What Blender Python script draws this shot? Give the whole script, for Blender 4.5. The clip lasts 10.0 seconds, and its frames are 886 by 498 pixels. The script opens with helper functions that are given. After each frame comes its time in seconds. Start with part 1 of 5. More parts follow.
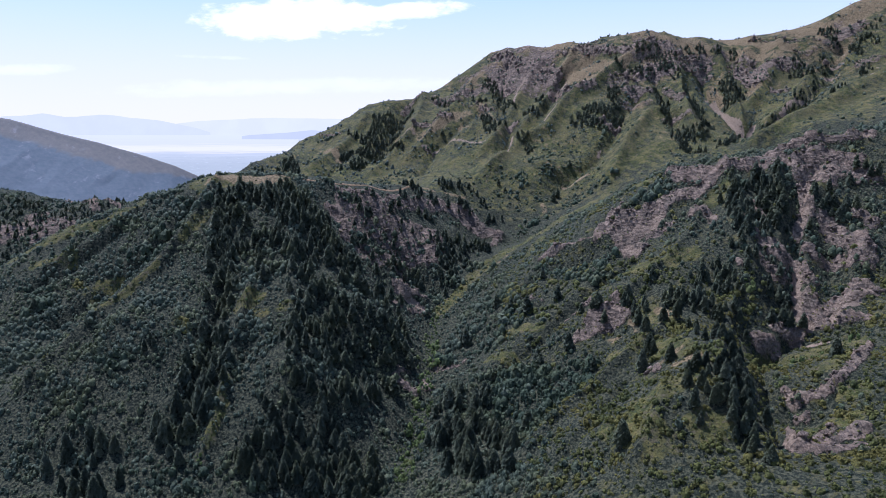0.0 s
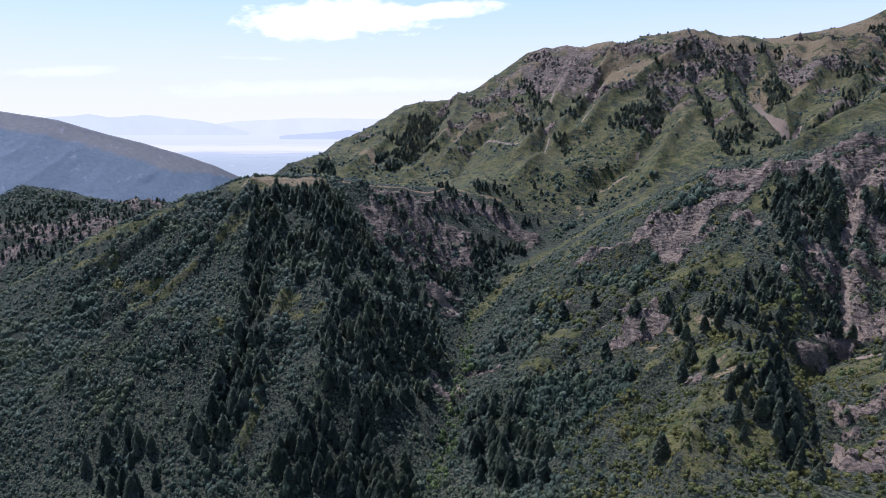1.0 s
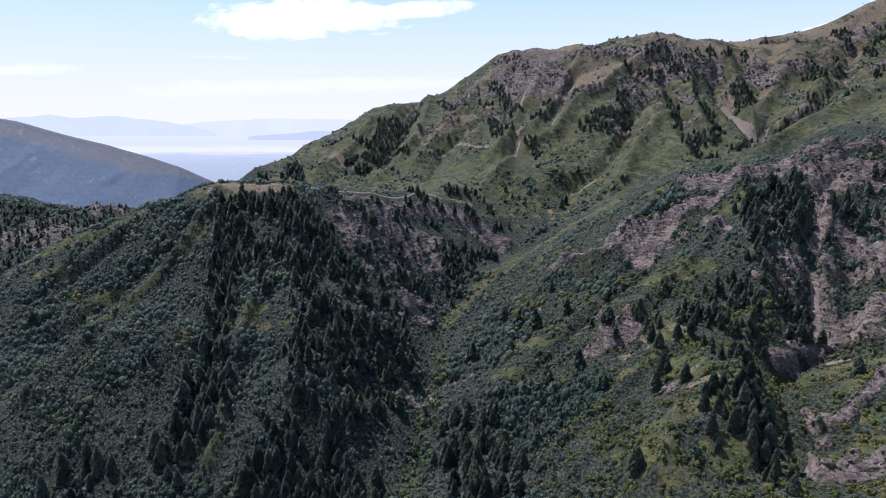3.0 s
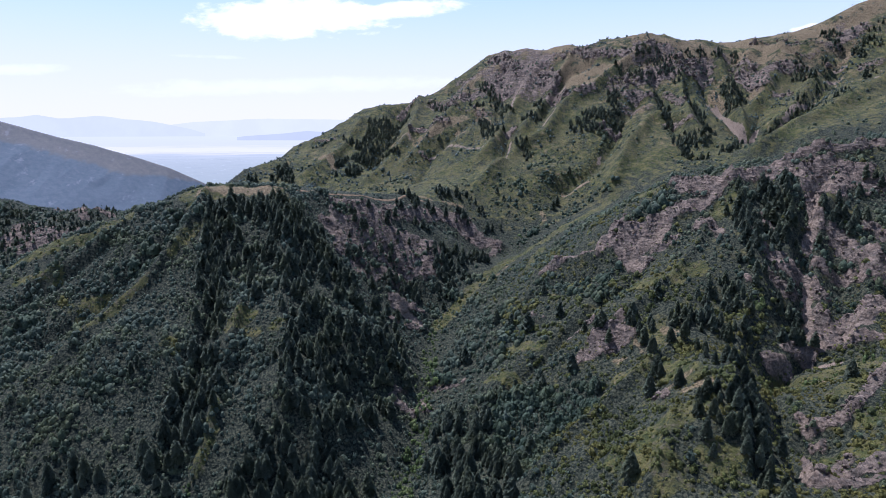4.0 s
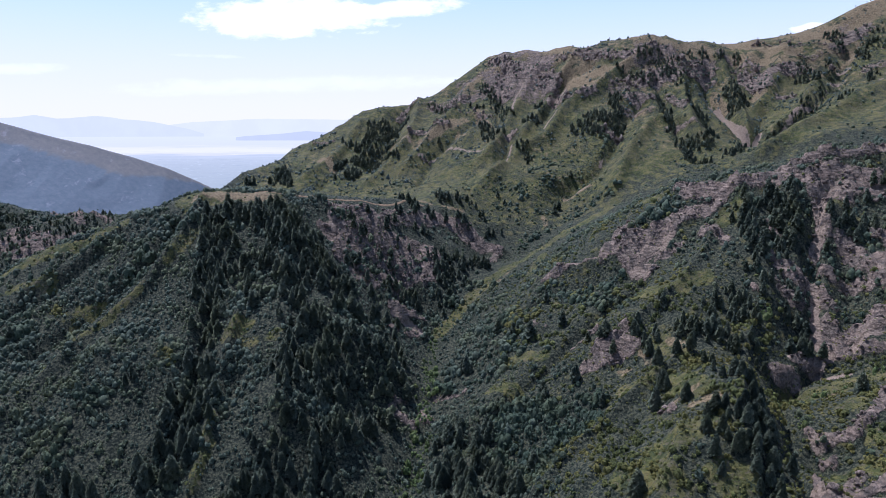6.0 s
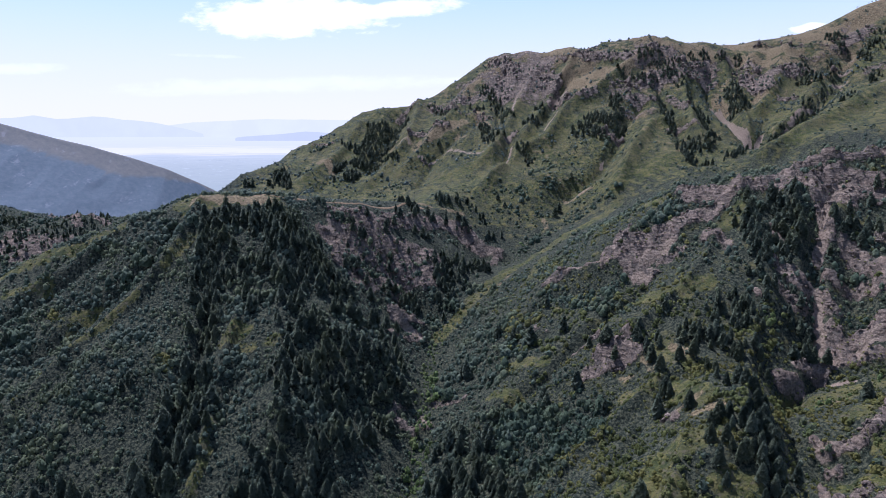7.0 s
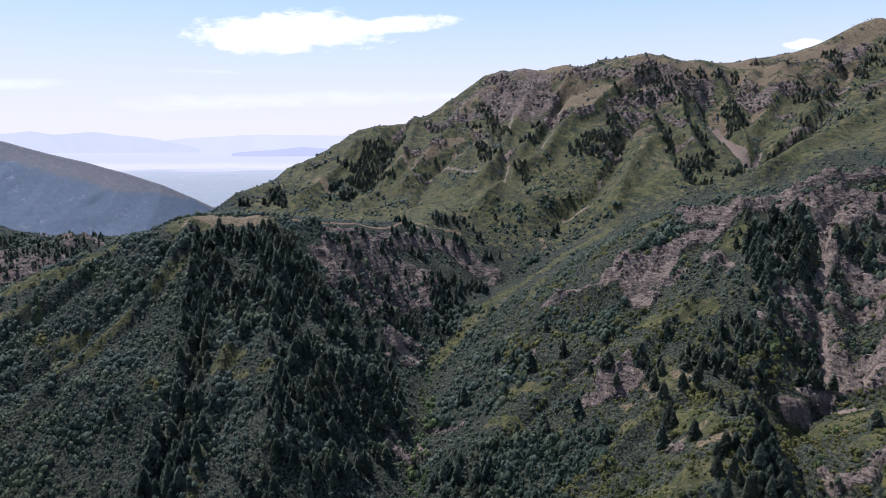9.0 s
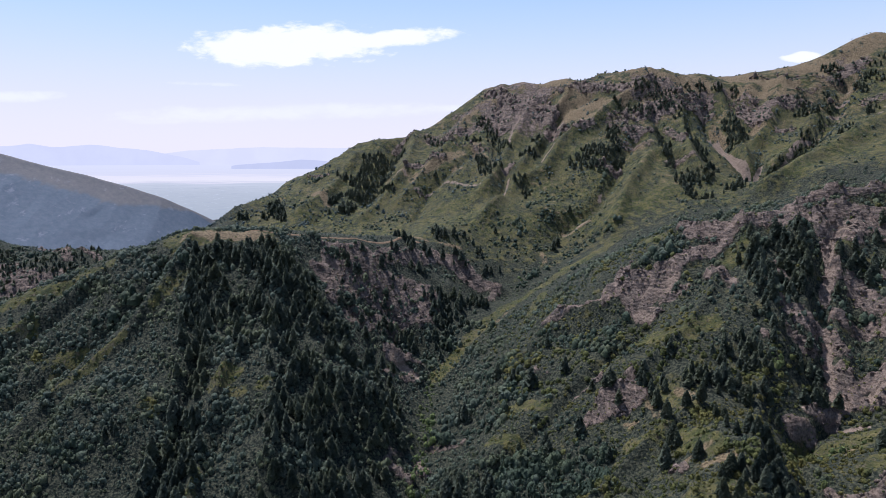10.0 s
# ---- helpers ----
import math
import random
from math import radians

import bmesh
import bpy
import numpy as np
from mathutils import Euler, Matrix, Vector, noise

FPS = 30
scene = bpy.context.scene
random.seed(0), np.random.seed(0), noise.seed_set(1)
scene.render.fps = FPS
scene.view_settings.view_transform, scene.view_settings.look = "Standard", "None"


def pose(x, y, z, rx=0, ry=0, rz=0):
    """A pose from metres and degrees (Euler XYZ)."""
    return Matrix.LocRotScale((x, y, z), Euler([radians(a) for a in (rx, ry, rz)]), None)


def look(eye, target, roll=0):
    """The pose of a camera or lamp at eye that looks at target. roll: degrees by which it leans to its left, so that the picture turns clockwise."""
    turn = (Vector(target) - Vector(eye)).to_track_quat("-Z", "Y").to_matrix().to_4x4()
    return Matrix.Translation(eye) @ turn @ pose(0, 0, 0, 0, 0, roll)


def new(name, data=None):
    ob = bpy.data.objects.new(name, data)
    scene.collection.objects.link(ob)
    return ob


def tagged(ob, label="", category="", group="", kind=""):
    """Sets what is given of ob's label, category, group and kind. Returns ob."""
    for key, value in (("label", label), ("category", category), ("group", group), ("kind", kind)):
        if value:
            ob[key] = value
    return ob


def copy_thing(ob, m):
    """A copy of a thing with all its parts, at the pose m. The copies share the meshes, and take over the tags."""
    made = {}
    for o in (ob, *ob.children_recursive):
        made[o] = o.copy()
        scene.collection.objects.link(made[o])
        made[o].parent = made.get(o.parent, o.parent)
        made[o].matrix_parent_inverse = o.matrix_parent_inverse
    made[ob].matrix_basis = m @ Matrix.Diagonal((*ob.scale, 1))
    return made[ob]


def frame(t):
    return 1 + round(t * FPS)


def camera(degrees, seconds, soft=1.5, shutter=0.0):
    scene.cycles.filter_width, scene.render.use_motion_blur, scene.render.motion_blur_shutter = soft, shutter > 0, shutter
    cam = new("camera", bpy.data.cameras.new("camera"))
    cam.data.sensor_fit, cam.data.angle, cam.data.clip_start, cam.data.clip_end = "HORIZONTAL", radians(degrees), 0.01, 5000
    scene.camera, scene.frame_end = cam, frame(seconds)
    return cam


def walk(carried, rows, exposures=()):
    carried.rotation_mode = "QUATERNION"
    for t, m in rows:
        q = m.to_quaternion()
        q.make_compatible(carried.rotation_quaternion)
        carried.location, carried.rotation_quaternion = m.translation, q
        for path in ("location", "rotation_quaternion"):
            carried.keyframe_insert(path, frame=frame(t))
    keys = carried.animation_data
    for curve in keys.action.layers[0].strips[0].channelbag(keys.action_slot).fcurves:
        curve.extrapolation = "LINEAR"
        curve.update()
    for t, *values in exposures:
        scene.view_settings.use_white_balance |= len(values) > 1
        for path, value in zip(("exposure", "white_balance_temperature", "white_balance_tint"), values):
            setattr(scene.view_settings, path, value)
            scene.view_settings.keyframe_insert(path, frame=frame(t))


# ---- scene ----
# The camera and its flight
cam = camera(66.385, 10.0, soft=0.85)
EYE = 250.0
ROWS = [
    (0.0, 0.00, 0.00, 0.00, 79.501, -0.000, 0.000),
    (0.3, -0.29, 1.68, 0.81, 79.485, 0.023, 0.120),
    (0.4, -0.39, 2.24, 1.08, 79.480, 0.031, 0.400),
    (0.5, -0.49, 2.80, 1.35, 79.475, 0.039, 0.768),
    (0.6, -0.47, 3.37, 1.59, 79.473, 0.043, 1.320),
    (0.7, -0.45, 3.94, 1.83, 79.471, 0.047, 1.800),
    (0.8, -0.42, 4.52, 2.07, 79.469, 0.052, 2.270),
    (0.9, -0.40, 5.09, 2.31, 79.467, 0.056, 2.730),
    (1.0, -0.38, 5.66, 2.54, 79.465, 0.061, 2.949),
    (1.5, -0.42, 8.37, 3.80, 79.436, 0.090, 2.935),
    (2.0, -0.45, 11.15, 5.10, 79.421, 0.102, 2.931),
    (2.5, -0.50, 13.78, 6.26, 79.417, 0.113, 2.926),
    (2.6, -0.48, 14.29, 6.49, 79.422, 0.112, 2.850),
    (2.7, -0.45, 14.80, 6.72, 79.426, 0.111, 2.350),
    (2.8, -0.43, 15.31, 6.95, 79.430, 0.110, 1.750),
    (2.9, -0.40, 15.82, 7.18, 79.434, 0.109, 1.150),
    (3.0, -0.38, 16.33, 7.42, 79.438, 0.108, 0.486),
    (3.2, -0.50, 17.33, 7.90, 79.431, 0.119, -0.120),
    (3.4, -0.63, 18.34, 8.38, 79.424, 0.130, -0.280),
    (4.5, -1.34, 23.87, 11.05, 79.387, 0.190, -0.324),
    (5.0, -1.60, 26.59, 12.35, 79.361, 0.198, -0.347),
    (5.5, -1.85, 29.43, 13.58, 79.348, 0.197, -0.367),
    (7.0, -2.09, 38.25, 17.34, 79.345, 0.198, -0.406),
    (7.5, -2.12, 41.11, 18.56, 79.361, 0.210, -0.446),
    (8.0, -2.21, 43.97, 19.81, 79.371, 0.213, -0.659),
    (8.5, -2.38, 46.64, 21.14, 79.412, 0.210, -0.693),
    (9.0, -2.44, 49.15, 22.23, 80.552, 0.227, -0.708),
    (9.5, -2.63, 51.66, 23.24, 81.388, 0.248, -0.729),
    (10.0, -2.80, 54.10, 24.36, 81.560, 0.230, -0.751),
]
walk(cam, [(t, pose(x, y, z + EYE, rx, ry, rz)) for t, x, y, z, rx, ry, rz in ROWS],
     [(0.0, 0.01, 5350, 20), (8.4, 0.0, 5350, 20), (9.2, -0.11, 5620, 19), (10.0, -0.16, 5700, 18)])

# Sun, sky and exposure
SUN_AZIMUTH, SUN_HEIGHT = 40.0, 62.0          # degrees left of straight ahead, degrees up
to_sun = Vector((-math.sin(radians(SUN_AZIMUTH)) * math.cos(radians(SUN_HEIGHT)),
                 math.cos(radians(SUN_AZIMUTH)) * math.cos(radians(SUN_HEIGHT)),
                 math.sin(radians(SUN_HEIGHT))))
sun = new("sun", bpy.data.lights.new("sun", "SUN"))
sun.data.energy, sun.data.angle, sun.data.color = 5.3, radians(0.53), (0.98, 0.96, 0.925)
sun.matrix_world = look((0, 0, 900), Vector((0, 0, 900)) - to_sun)


class Nodes:
    """Small helper to wire a node tree."""

    def __init__(self, tree):
        self.tree = tree
        tree.nodes.clear()

    def add(self, kind):
        return self.tree.nodes.new(kind)

    def link(self, a, b):
        self.tree.links.new(a, b)

    def fill(self, socket, value):
        if isinstance(value, bpy.types.NodeSocket):
            self.link(value, socket)
        else:
            socket.default_value = value

    def math(self, op, a, b=0.0, c=0.0, clamp=False):
        n = self.add("ShaderNodeMath")
        n.operation, n.use_clamp = op, clamp
        for i, v in enumerate((a, b, c)):
            self.fill(n.inputs[i], v)
        return n.outputs[0]

    def mix(self, fac, a, b, blend="MIX"):
        n = self.add("ShaderNodeMix")
        n.data_type, n.blend_type = "RGBA", blend
        self.fill(n.inputs[0], fac)
        self.fill(n.inputs[6], a)
        self.fill(n.inputs[7], b)
        return n.outputs[2]

    def noise(self, vector, scale, detail=4.0, rough=0.55, distortion=0.0):
        n = self.add("ShaderNodeTexNoise")
        self.link(vector, n.inputs["Vector"])
        n.inputs["Scale"].default_value = scale
        n.inputs["Detail"].default_value = detail
        n.inputs["Roughness"].default_value = rough
        n.inputs["Distortion"].default_value = distortion
        return n.outputs["Fac"]

    def ramp(self, fac, low, high):
        n = self.add("ShaderNodeMapRange")
        n.interpolation_type = "SMOOTHSTEP"
        self.fill(n.inputs["Value"], fac)
        self.fill(n.inputs["From Min"], low)
        self.fill(n.inputs["From Max"], high)
        return n.outputs["Result"]

    def colour(self, fac, stops):
        n = self.add("ShaderNodeValToRGB")
        while len(n.color_ramp.elements) < len(stops):
            n.color_ramp.elements.new(0.5)
        for e, (at, rgb) in zip(n.color_ramp.elements, stops):
            e.position, e.color = at, (*rgb, 1)
        self.fill(n.inputs[0], fac)
        return n.outputs[0]


def build_world():
    world = bpy.data.worlds.new("sky")
    scene.world = world
    world.use_nodes = True
    t = Nodes(world.node_tree)
    sky = t.add("ShaderNodeTexSky")
    sky.sky_type, sky.sun_disc = "NISHITA", False
    sky.sun_elevation, sky.sun_rotation = radians(SUN_HEIGHT), radians(-SUN_AZIMUTH)
    sky.altitude, sky.air_density, sky.dust_density, sky.ozone_density = 2300, 1.0, 1.2, 1.0
    blue = t.mix(1.0, sky.outputs[0], (SKY, SKY, SKY, 1), "MULTIPLY")
    at = t.add("ShaderNodeTexCoord").outputs["Generated"]
    xyz = t.add("ShaderNodeSeparateXYZ")
    t.link(at, xyz.inputs[0])
    x, y, z = xyz.outputs
    # hazy air lies over the horizon all round
    haze = t.math("MULTIPLY", t.math("SUBTRACT", 1.0, t.ramp(z, 0.05, 0.46)), 0.95)
    veil = t.mix(t.ramp(z, 0.0, 0.25), (1.0, 0.94, 0.985, 1), (0.625, 0.83, 0.975, 1))
    body = t.mix(haze, blue, veil)
    # clouds: p across and q up, as tangents from straight ahead
    ahead = t.ramp(y, 0.05, 0.2)
    ys = t.math("MAXIMUM", y, 0.05)
    p, q = t.math("DIVIDE", x, ys), t.math("DIVIDE", z, ys)
    pq = t.add("ShaderNodeCombineXYZ")
    t.link(p, pq.inputs[0])
    t.link(t.math("MULTIPLY", q, 2.6), pq.inputs[1])
    rough = t.noise(pq.outputs[0], 7.0, 7.0, 0.6, 0.3)
    fine = t.noise(pq.outputs[0], 26.0, 6.0, 0.6, 0.2)

    def puff(p0, q0, wide, tall, lean=0.0, edge=0.5):
        dp = t.math("SUBTRACT", p, p0)
        dq = t.math("SUBTRACT", t.math("SUBTRACT", q, q0), t.math("MULTIPLY", dp, lean))
        r = t.math("ADD", t.math("POWER", t.math("ABSOLUTE", t.math("DIVIDE", dp, wide)), 2.0),
                   t.math("POWER", t.math("ABSOLUTE", t.math("DIVIDE", dq, tall)), 2.0))
        r = t.math("ADD", r, t.math("MULTIPLY", t.math("SUBTRACT", rough, 0.5), 2.6))
        r = t.math("ADD", r, t.math("MULTIPLY", t.math("SUBTRACT", fine, 0.5), 2.2))
        return t.math("SUBTRACT", 1.0, t.ramp(r, 1.0 - edge, 1.0 + edge * 0.3))

    cover = 0.0
    for args in ((-0.20, 0.147, 0.145, 0.030, 0.03, 0.5), (-0.08, 0.153, 0.13, 0.013, 0.09, 0.6),
                 (0.53, 0.128, 0.030, 0.0075, 0.03, 0.5)):
        cover = t.math("MAXIMUM", cover, puff(*args))
    thin = 0.0
    for args in ((-0.33, 0.093, 0.055, 0.0035, -0.04, 1.2), (-0.22, 0.052, 0.26, 0.012, 0.02, 1.5),
                 (-0.62, 0.075, 0.09, 0.008, 0.02, 1.2), (0.1, 0.06, 0.2, 0.006, 0.03, 1.5)):
        thin = t.math("MAXIMUM", thin, puff(*args))
    cover = t.math("ADD", cover, t.math("MULTIPLY", thin, 0.5), clamp=True)
    cover = t.math("MULTIPLY", cover, ahead)
    body = t.mix(cover, body, (1.15, 1.15, 1.15, 1))
    back = t.add("ShaderNodeBackground")
    t.link(body, back.inputs[0])
    t.link(back.outputs[0], t.add("ShaderNodeOutputWorld").inputs[0])


SKY = 0.15
build_world()


# Materials
def material(name):
    m = bpy.data.materials.new(name)
    m.use_nodes = True
    return m, Nodes(m.node_tree)


def finish(t, colour, rough=0.9, bump=None, strength=0.5, distance=1.0, leaf=0.0):
    """Principled surface, with bump and, for leaves, some light let through."""
    s = t.add("ShaderNodeBsdfPrincipled")
    t.fill(s.inputs["Base Color"], colour)
    t.fill(s.inputs["Roughness"], rough)
    s.inputs["Specular IOR Level"].default_value = 0.25
    if bump is not None:
        b = t.add("ShaderNodeBump")
        b.inputs["Strength"].default_value, b.inputs["Distance"].default_value = strength, distance
        t.link(bump, b.inputs["Height"])
        t.link(b.outputs[0], s.inputs["Normal"])
    surface = s.outputs[0]
    if leaf:
        thin = t.add("ShaderNodeBsdfTranslucent")
        t.fill(thin.inputs[0], colour)
        m = t.add("ShaderNodeMixShader")
        m.inputs[0].default_value = leaf
        t.link(surface, m.inputs[1])
        t.link(thin.outputs[0], m.inputs[2])
        surface = m.outputs[0]
    t.link(surface, t.add("ShaderNodeOutputMaterial").inputs[0])


def place(t):
    return t.add("ShaderNodeNewGeometry").outputs["Position"]


def attribute(t, name):
    n = t.add("ShaderNodeAttribute")
    n.attribute_name = name
    return n.outputs["Fac"]


def ground_material():
    m, t = material("mountain_ground")
    at = place(t)
    broad, mid, fine = t.noise(at, 0.018, 5), t.noise(at, 0.11, 6, 0.62), t.noise(at, 0.55, 5, 0.65)
    speck = t.noise(at, 0.40, 5, 0.68)
    grass = t.colour(mid, [(0.40, (0.036, 0.044, 0.013)), (0.5, (0.074, 0.077, 0.021)), (0.62, (0.145, 0.123, 0.040))])
    grass = t.mix(t.ramp(broad, 0.45, 0.62), grass, t.mix(0.5, grass, (0.125, 0.105, 0.042, 1)))
    grass = t.mix(t.ramp(speck, 0.53, 0.62), grass, (0.030, 0.040, 0.022, 1))
    grass = t.mix(t.ramp(t.noise(at, 0.27, 5, 0.7), 0.53, 0.62), grass, (0.110, 0.092, 0.052, 1))
    straw = t.colour(fine, [(0.42, (0.105, 0.076, 0.040)), (0.58, (0.26, 0.188, 0.100))])
    stone = t.colour(t.noise(at, 0.17, 7, 0.68, 0.6), [(0.36, (0.062, 0.048, 0.038)), (0.45, (0.140, 0.102, 0.076)), (0.54, (0.215, 0.155, 0.113)), (0.63, (0.33, 0.240, 0.178))])
    bands = t.add("ShaderNodeMapping")
    bands.inputs["Rotation"].default_value = (radians(12), radians(22), 0)
    bands.inputs["Scale"].default_value = (0.55, 0.45, 1.5)
    t.link(at, bands.inputs[0])
    strata = t.noise(bands.outputs[0], 0.22, 5, 0.6, 0.8)
    stone = t.mix(t.ramp(strata, 0.52, 0.66), stone, t.mix(0.55, stone, (0.10, 0.085, 0.075, 1)))
    soil = t.colour(fine, [(0.42, (0.10, 0.078, 0.055)), (0.58, (0.22, 0.170, 0.128))])
    stone = t.mix(t.math("MULTIPLY", t.ramp(t.noise(at, 0.09, 6, 0.68), 0.52, 0.58), 0.8), stone, soil)
    down = t.add("ShaderNodeMapping")
    down.inputs["Scale"].default_value = (1.0, 0.16, 0.16)
    t.link(at, down.inputs[0])
    chute = t.noise(down.outputs[0], 0.32, 6, 0.7, 0.3)
    stone = t.mix(t.ramp(chute, 0.54, 0.64), stone, t.mix(0.6, stone, (0.075, 0.065, 0.055, 1)))
    stone = t.mix(t.math("MULTIPLY", t.ramp(chute, 0.46, 0.36), 0.45), stone, (0.34, 0.248, 0.186, 1))
    cracks = t.add("ShaderNodeTexVoronoi")
    cracks.feature = "DISTANCE_TO_EDGE"
    cracks.inputs["Scale"].default_value = 0.20
    t.link(at, cracks.inputs["Vector"])
    dark_faces = t.math("MULTIPLY", t.math("SUBTRACT", 1.0, t.ramp(cracks.outputs[0], 0.0, 0.13)), t.ramp(mid, 0.42, 0.58))
    stone = t.mix(t.math("MULTIPLY", dark_faces, 0.6), stone, (0.06, 0.048, 0.043, 1))
    dry = t.math("ADD", attribute(t, "parched"), t.math("MULTIPLY", t.math("SUBTRACT", mid, 0.5), 1.6))
    # leaf litter, darkened with the shade between bushes put into its colour
    litter_shade = t.colour(fine, [(0.43, (0.012, 0.016, 0.010)), (0.50, (0.034, 0.040, 0.024)), (0.58, (0.085, 0.082, 0.048))])
    open_ground = t.math("ADD", attribute(t, "grassy"), t.math("MULTIPLY", t.math("SUBTRACT", mid, 0.5), 1.3))
    colour = t.mix(t.ramp(open_ground, 0.22, 0.50), litter_shade, grass)
    colour = t.mix(t.ramp(dry, 0.40, 0.72), colour, straw)
    bare = t.math("ADD", attribute(t, "rocky"), t.math("MULTIPLY", t.math("SUBTRACT", t.noise(at, 0.16, 7, 0.7), 0.5), 1.8))
    colour = t.mix(t.ramp(bare, 0.28, 0.52), colour, stone)
    loose = t.math("ADD", attribute(t, "scree"), t.math("MULTIPLY", t.math("SUBTRACT", mid, 0.5), 1.7))
    rubble = t.colour(t.noise(at, 0.9, 5, 0.7), [(0.38, (0.155, 0.112, 0.080)), (0.6, (0.31, 0.228, 0.165))])
    colour = t.mix(t.ramp(loose, 0.30, 0.55), colour, rubble)
    blocks = t.add("ShaderNodeTexVoronoi")
    blocks.inputs["Scale"].default_value = 0.30
    t.link(bands.outputs[0], blocks.inputs["Vector"])
    broken = t.math("ADD", t.math("MULTIPLY", t.noise(at, 0.32, 6, 0.7, 0.8), 1.6), t.math("MULTIPLY", blocks.outputs["Distance"], 1.2))
    broken = t.math("MULTIPLY", t.ramp(bare, 0.28, 0.52), broken)
    height = t.math("ADD", t.math("ADD", t.math("MULTIPLY", mid, 2.0), broken), t.math("ADD", fine, speck))
    finish(t, colour, 0.95, height, 0.75, 1.6)
    return m


def leaf_material(name, dark, light, tip, random_by, leaf=0.22, bump_scale=1.1):
    m, t = material(name)
    at = place(t)
    if random_by == "object":
        chance = t.add("ShaderNodeObjectInfo").outputs["Random"]
    else:
        clump = t.add("ShaderNodeTexVoronoi")
        clump.inputs["Scale"].default_value = 0.22
        t.link(at, clump.inputs["Vector"])
        shade = t.add("ShaderNodeSeparateColor")
        t.link(clump.outputs["Color"], shade.inputs[0])
        sprays = t.add("ShaderNodeNewGeometry").outputs["Random Per Island"]
        chance = t.math("ADD", t.math("MULTIPLY", shade.outputs[0], 0.6), t.math("MULTIPLY", sprays, 0.4))
    colour = t.mix(chance, (*dark, 1), (*light, 1))
    region = t.noise(at, 0.03, 4)
    colour = t.mix(t.ramp(region, 0.45, 0.62), colour, t.mix(0.6, colour, (*tip, 1)))
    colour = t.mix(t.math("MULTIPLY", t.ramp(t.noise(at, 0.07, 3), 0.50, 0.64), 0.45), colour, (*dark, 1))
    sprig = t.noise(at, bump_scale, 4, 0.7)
    # near-black between sprigs: shade of the leaf gaps put into the colour
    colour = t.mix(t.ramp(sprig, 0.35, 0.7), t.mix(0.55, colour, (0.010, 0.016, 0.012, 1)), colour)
    finish(t, colour, 0.75, sprig, 0.9, 0.8, leaf)
    return m


def rock_material():
    m, t = material("grey_pink_rock")
    at = place(t)
    colour = t.colour(t.noise(at, 0.5, 7, 0.7, 0.5), [(0.38, (0.062, 0.048, 0.040)), (0.5, (0.160, 0.118, 0.092)), (0.6, (0.30, 0.222, 0.170))])
    cracks = t.add("ShaderNodeTexVoronoi")
    cracks.feature = "DISTANCE_TO_EDGE"
    cracks.inputs["Scale"].default_value = 0.55
    t.link(at, cracks.inputs["Vector"])
    gap = t.ramp(cracks.outputs[0], 0.0, 0.12)
    lichen = t.ramp(t.noise(at, 0.9, 5), 0.56, 0.68)
    colour = t.mix(t.math("MULTIPLY", lichen, 0.5), colour, (0.12, 0.11, 0.07, 1))
    finish(t, colour, 0.93, t.math("ADD", gap, t.noise(at, 1.5, 5, 0.7)), 0.8, 0.7)
    return m


def bark_material():
    m, t = material("conifer_bark")
    at = place(t)
    finish(t, t.colour(t.noise(at, 2.0, 5), [(0.3, (0.05, 0.038, 0.03)), (0.7, (0.13, 0.10, 0.08))]), 0.95, t.noise(at, 6.0, 3), 0.6, 0.1)
    return m


def track_material():
    m, t = material("pale_dirt")
    at = place(t)
    finish(t, t.colour(t.noise(at, 0.35, 6, 0.65), [(0.35, (0.13, 0.084, 0.046)), (0.65, (0.29, 0.195, 0.112))]), 0.96, t.noise(at, 1.2, 5), 0.5, 0.3)
    return m


def far_mountain_material():
    m, t = material("hazed_distant_slope")
    at = place(t)
    turned = t.add("ShaderNodeMapping")
    turned.vector_type = "TEXTURE"
    turned.inputs["Rotation"].default_value = (0, 0, radians(-8))
    turned.inputs["Scale"].default_value = (1.0, 1.7, 1.7)
    t.link(at, turned.inputs[0])
    rib = t.noise(turned.outputs[0], 0.035, 6, 0.66, 0.5)
    grain = t.noise(at, 0.045, 7, 0.75)
    # haze of distance is put into both base tones, bluest for the woods
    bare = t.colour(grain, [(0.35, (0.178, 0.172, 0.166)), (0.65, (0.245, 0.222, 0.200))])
    hazed_trees = t.colour(grain, [(0.35, (0.128, 0.158, 0.186)), (0.65, (0.176, 0.200, 0.226))])
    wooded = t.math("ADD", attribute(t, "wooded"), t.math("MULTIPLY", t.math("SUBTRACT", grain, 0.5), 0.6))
    colour = t.mix(t.ramp(wooded, 0.30, 0.65), bare, hazed_trees)
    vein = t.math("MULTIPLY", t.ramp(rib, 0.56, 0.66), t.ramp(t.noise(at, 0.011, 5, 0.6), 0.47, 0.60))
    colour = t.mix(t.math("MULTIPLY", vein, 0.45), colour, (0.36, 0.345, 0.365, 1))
    finish(t, colour, 0.95, t.math("ADD", rib, grain), 0.06, 4.0)
    return m


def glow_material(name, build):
    """Distance behind everything: a plain backdrop giving its own light, haze in its colour."""
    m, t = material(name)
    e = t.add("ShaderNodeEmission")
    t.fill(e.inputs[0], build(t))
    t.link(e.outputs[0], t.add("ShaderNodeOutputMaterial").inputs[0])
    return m


